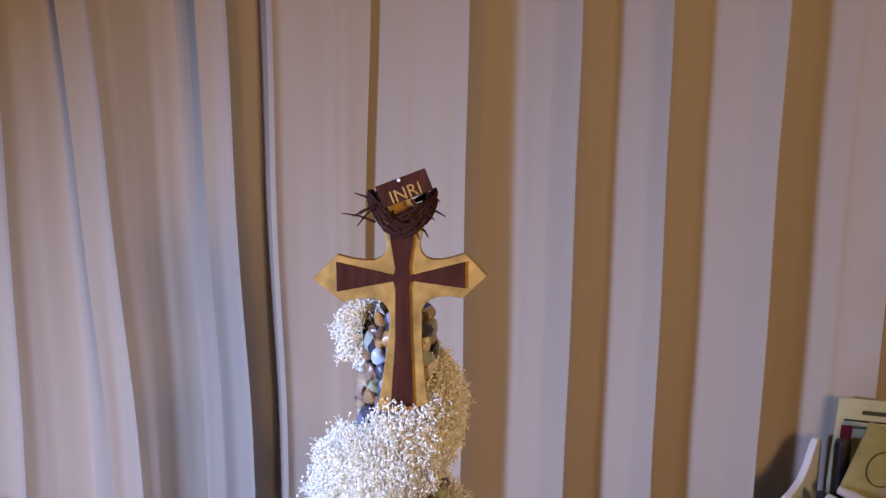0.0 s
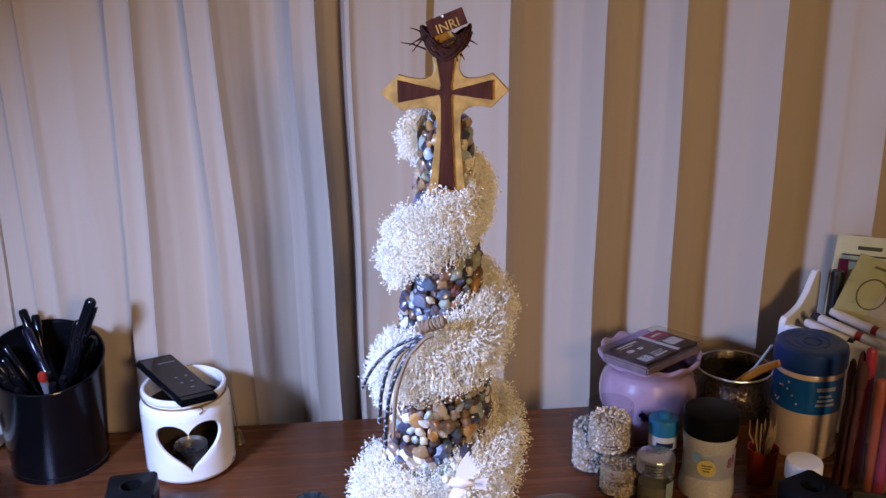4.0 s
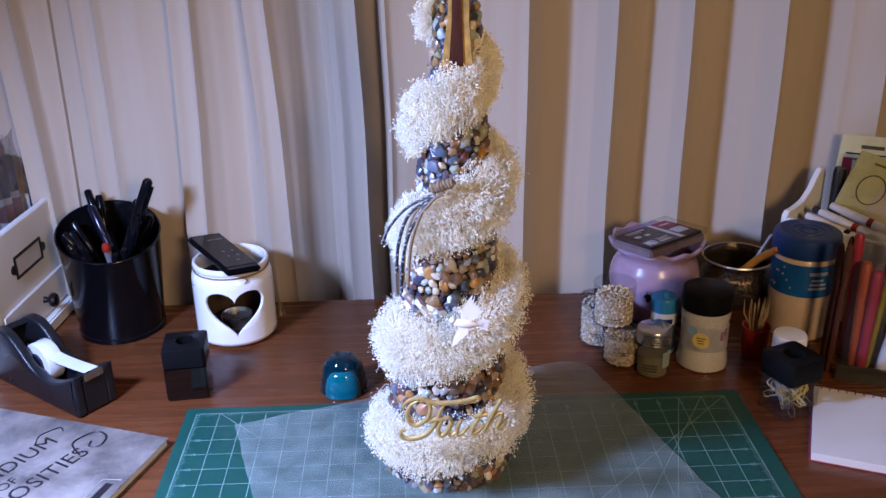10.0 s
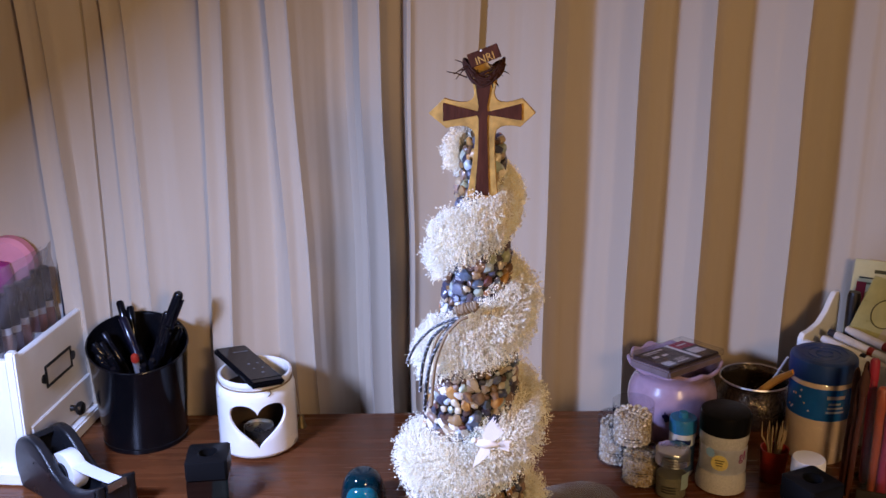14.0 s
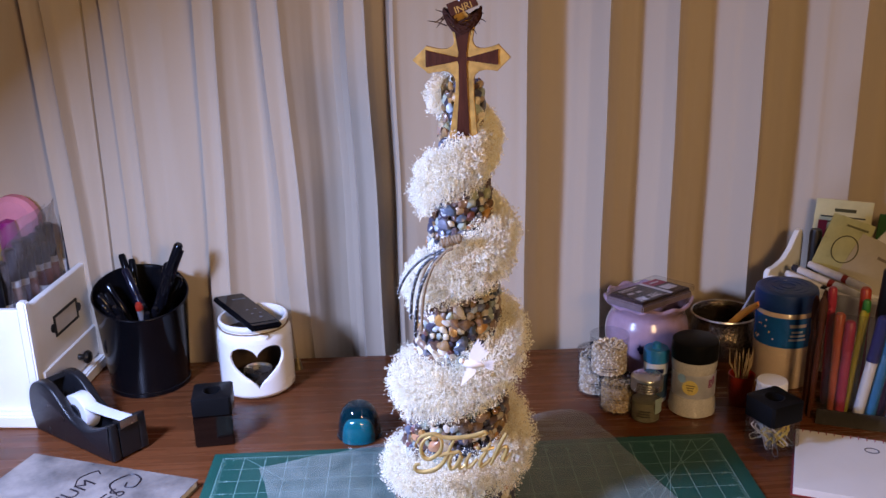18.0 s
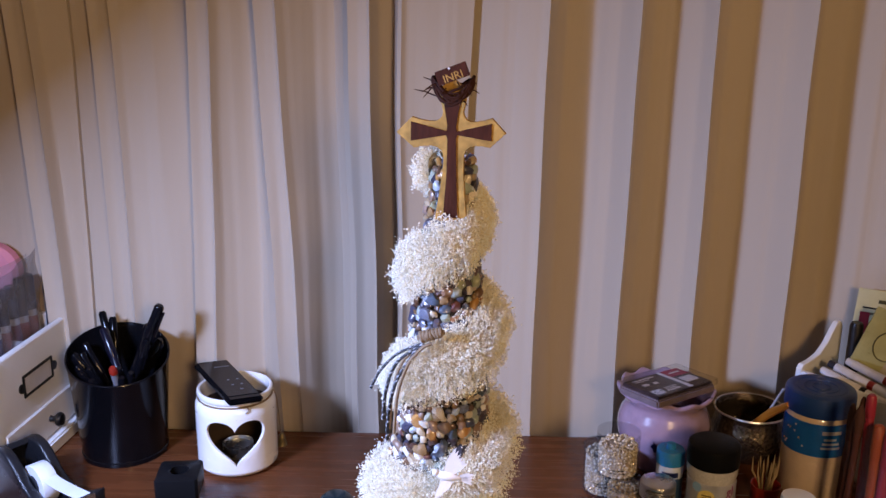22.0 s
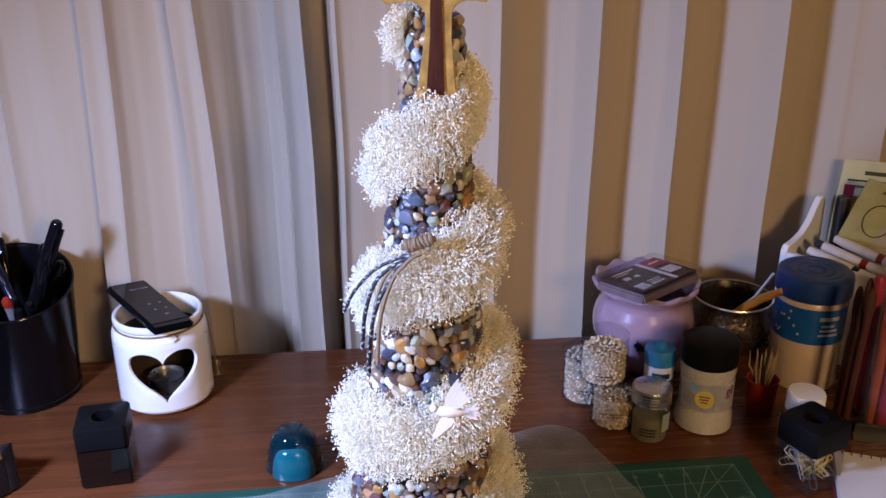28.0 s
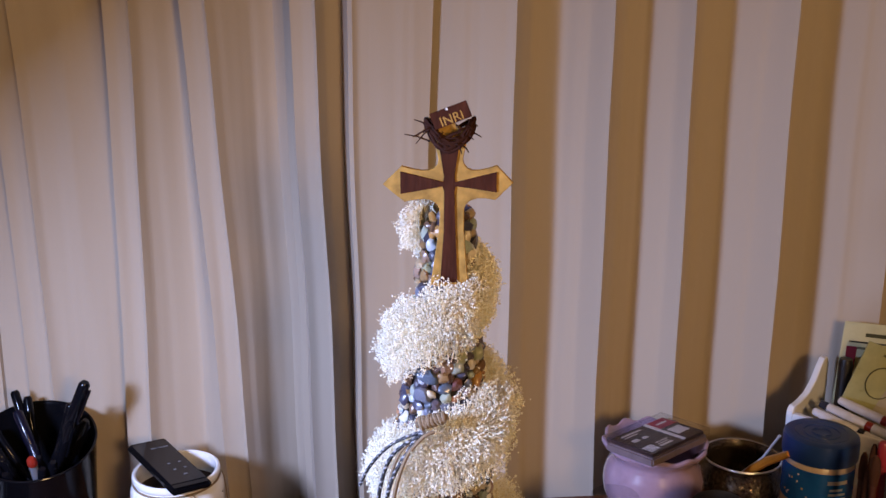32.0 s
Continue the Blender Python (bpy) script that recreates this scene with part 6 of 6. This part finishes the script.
for k, (x, y, h, w) in enumerate(((-0.0600, -0.020, 0.160, 0.0075), (-0.0665, 0.004, 0.150, 0.006), (-0.0560, 0.016, 0.155, 0.0055), (-0.0640, -0.012, 0.140, 0.005))):
    p = pose(MHX, MHY, 0, 0, 0, MHT) @ Vector((x, y, 0))
    o = thing("flat_brush", p.x, p.y, 0, MHT, "brown wooden brush standing against the acrylic holder", "brush", "brushes beside the acrylic holder")
    part("handle", tube([(0, 0, 0.0), (0.001, 0, 0.04), (0.002, 0, h * 0.6), (0.003, 0, h * 0.72)], 0.0034, 8, taper=[0.8, 1, 1, 0.9]), m_brushwood, o)
    part("ferrule", lathe([(0, 0), (0.0036, 0), (0.0038, 0.016), (0, 0.016)], 16), m_brushwood, o, at=pose(0.003, 0, h * 0.71))
    part("hair", lathe([(0, 0), (0.0042, 0), (w * 0.75, h * 0.10), (w * 0.55, h * 0.17), (0.0015, h * 0.20), (0, h * 0.20)], 16), m_hair, o, "dark brown bristles", at=pose(0.003, 0, h * 0.71 + 0.016))


# ---- white letter rack with packets ----
RX, RY, RT = 0.5218, 0.8193, -41
rack = thing("letter_rack", RX, RY, 0, RT, "white painted wooden rack with curved sides full of packets", "rack")
_sd = [(0.045, 0.0), (0.045, 0.160), (0.040, 0.168), (0.032, 0.168), (0.024, 0.160), (0.012, 0.144), (-0.004, 0.132), (-0.024, 0.127), (-0.040, 0.126), (-0.045, 0.120), (-0.045, 0.0)]
for sx in (-1, 1):
    bm = slab([(a, b) for a, b in _sd], 0.008, 0.001)
    bm.transform(Matrix.Rotation(math.pi / 2, 4, "Z"))
    part("side", bm, m_white, rack, "curved white side", at=pose(sx * 0.180, 0, 0))
part("front", block(0.352, 0.008, 0.118, 0, -0.041, 0, 0.001), m_white, rack)
part("back", block(0.352, 0.008, 0.096, 0, 0.041, 0, 0.001), m_white, rack)
part("bottom", block(0.352, 0.074, 0.006, 0, 0, 0, 0.0005), m_white, rack)
part("middle", block(0.352, 0.005, 0.085, 0, 0.004, 0.006, 0.0005), m_white, rack)

m_card = mat("cream_card", (0.58, 0.56, 0.34), 0.5, raw=True, var=0.12, scale=40)
m_olive = mat("olive_card", (0.42, 0.41, 0.20), 0.3, raw=True, var=0.15, scale=50)
m_lime = mat("lime_card", (0.28, 0.36, 0.08), 0.5)
m_kraft = mat("kraft_card", (0.42, 0.375, 0.30), 0.7, raw=True, var=0.1)


def packet(name, x, y, z, w, h, tilt, roll, material, label, cat="packet", t=0.002, back=-1):
    o = thing(name, x, y, z, -7, label, cat, "packets in the white rack")
    m_ = pose(0, 0, 0, back, roll, tilt)
    part("card", block(w, t, h, 0, 0, 0, 0.0006, m_), material, o)
    return o, m_


o, m_ = packet("hang_card", 0.458, 0.958, 0.010, 0.077, 0.204, 0, 3, m_card, "pale yellow retail card with a hanging slot")
part("slot", block(0.030, 0.0026, 0.006, 0.002, 0, 0.186, 0.0006, m_), mat("slot_dark", (0.09, 0.09, 0.04), 0.7), o)
part("print_bar", block(0.060, 0.0026, 0.002, 0, 0, 0.178, 0, m_), m_ink, o)
part("print_bar", block(0.050, 0.0026, 0.003, 0.004, 0, 0.170, 0, m_), mat("olive_print", (0.25, 0.24, 0.12), 0.6), o)
part("badge", block(0.014, 0.0028, 0.034, -0.026, 0, 0.140, 0.001, m_), mat("red_badge", (0.40, 0.03, 0.05), 0.5), o, "dark red printed badge")
part("disc", lathe([(0, 0), (0.008, 0), (0.008, 0.0008), (0, 0.0008)], 20), m_penblack, o, at=m_ @ pose(0.010, -0.0011, 0.155, 90, 0, 0))
o, m_ = packet("stamp_packet", 0.444, 0.912, 0.118, 0.058, 0.086, 0, 18, m_olive, "olive green stamp packet in clear film")
part("motif", tube([m_ @ Vector((0.004 + 0.017 * math.cos(a), -0.0016, 0.042 + 0.020 * math.sin(a))) for a in [2 * math.pi * j / 20 for j in range(21)]], 0.0009, 5), mat("motif_ink", (0.18, 0.17, 0.07), 0.6), o, "faint drawn wreath")
part("print_bar", block(0.030, 0.0026, 0.003, 0.008, 0, 0.074, 0, m_), bpy.data.materials["motif_ink"], o)
o, m_ = packet("kraft_packet", 0.486, 0.905, 0.014, 0.150, 0.150, 0, 25, m_kraft, "greyish kraft paper packet leaning over")
part("print_bar", block(0.060, 0.0026, 0.004, -0.01, 0, 0.126, 0, m_), mat("kraft_print", (0.28, 0.23, 0.17), 0.7), o)
o, m_ = packet("lime_card", 0.430, 0.964, 0.02, 0.016, 0.172, 0, 3, m_lime, "lime green card edge in the rack")
o, m_ = packet("green_packet", 0.528, 0.962, 0.02, 0.042, 0.172, 0, 4, mat("green_card", (0.025, 0.12, 0.02), 0.4), "bright green packet standing at the back")
o, m_ = packet("white_envelope", 0.488, 0.966, 0.050, 0.080, 0.27, 0, 38, m_paper, "white paper slip sticking out of the rack")
m_tube = mat("tube_plastic", (0.66, 0.65, 0.66), 0.3, raw=True, var=0.10, scale=50)
for k, (x, y, z, ln, col, tip) in enumerate(((-0.145, -0.018, 0.128, 0.088, m_tube, m_pengrey), (-0.147, -0.030, 0.1215, 0.085, m_tube, m_tube), (-0.128, -0.006, 0.134, 0.080, m_tube, m_tube))):
    p = pose(RX, RY, 0, 0, 0, RT) @ Vector((x, y, z))
    o = thing("glue_tube", p.x, p.y, p.z, RT - 6, "white tube with coloured rings lying across the rack", "tube", "tubes on the white rack")
    part("tube_body", lathe([(0, 0), (0.0054, 0), (0.0056, 0.002), (0.0056, ln), (0.0042, ln + 0.004), (0, ln + 0.004)], 24), col, o, at=pose(0, 0, 0, 0, 97, 0))
    part("ring", lathe([(0.0057, ln * 0.55), (0.0059, ln * 0.55), (0.0059, ln * 0.64), (0.0057, ln * 0.64)], 24), m_red if k != 1 else m_penblue, o, at=pose(0, 0, 0, 0, 97, 0))
    part("cap", lathe([(0, -0.010), (0.0046, -0.010), (0.0052, -0.0003), (0, -0.0003)], 24), tip, o, at=pose(0, 0, 0, 0, 97, 0))
_p = pose(RX, RY, 0, 0, 0, RT) @ Vector((-0.148, 0.026, 0.0))
o = thing("dark_roll", _p.x, _p.y, 0.0064, RT, "dark brown roll standing in the white rack", "roll")
part("roll", lathe([(0, 0), (0.0085, 0), (0.0085, 0.166), (0.007, 0.171), (0, 0.171)], 24), m_core, o)
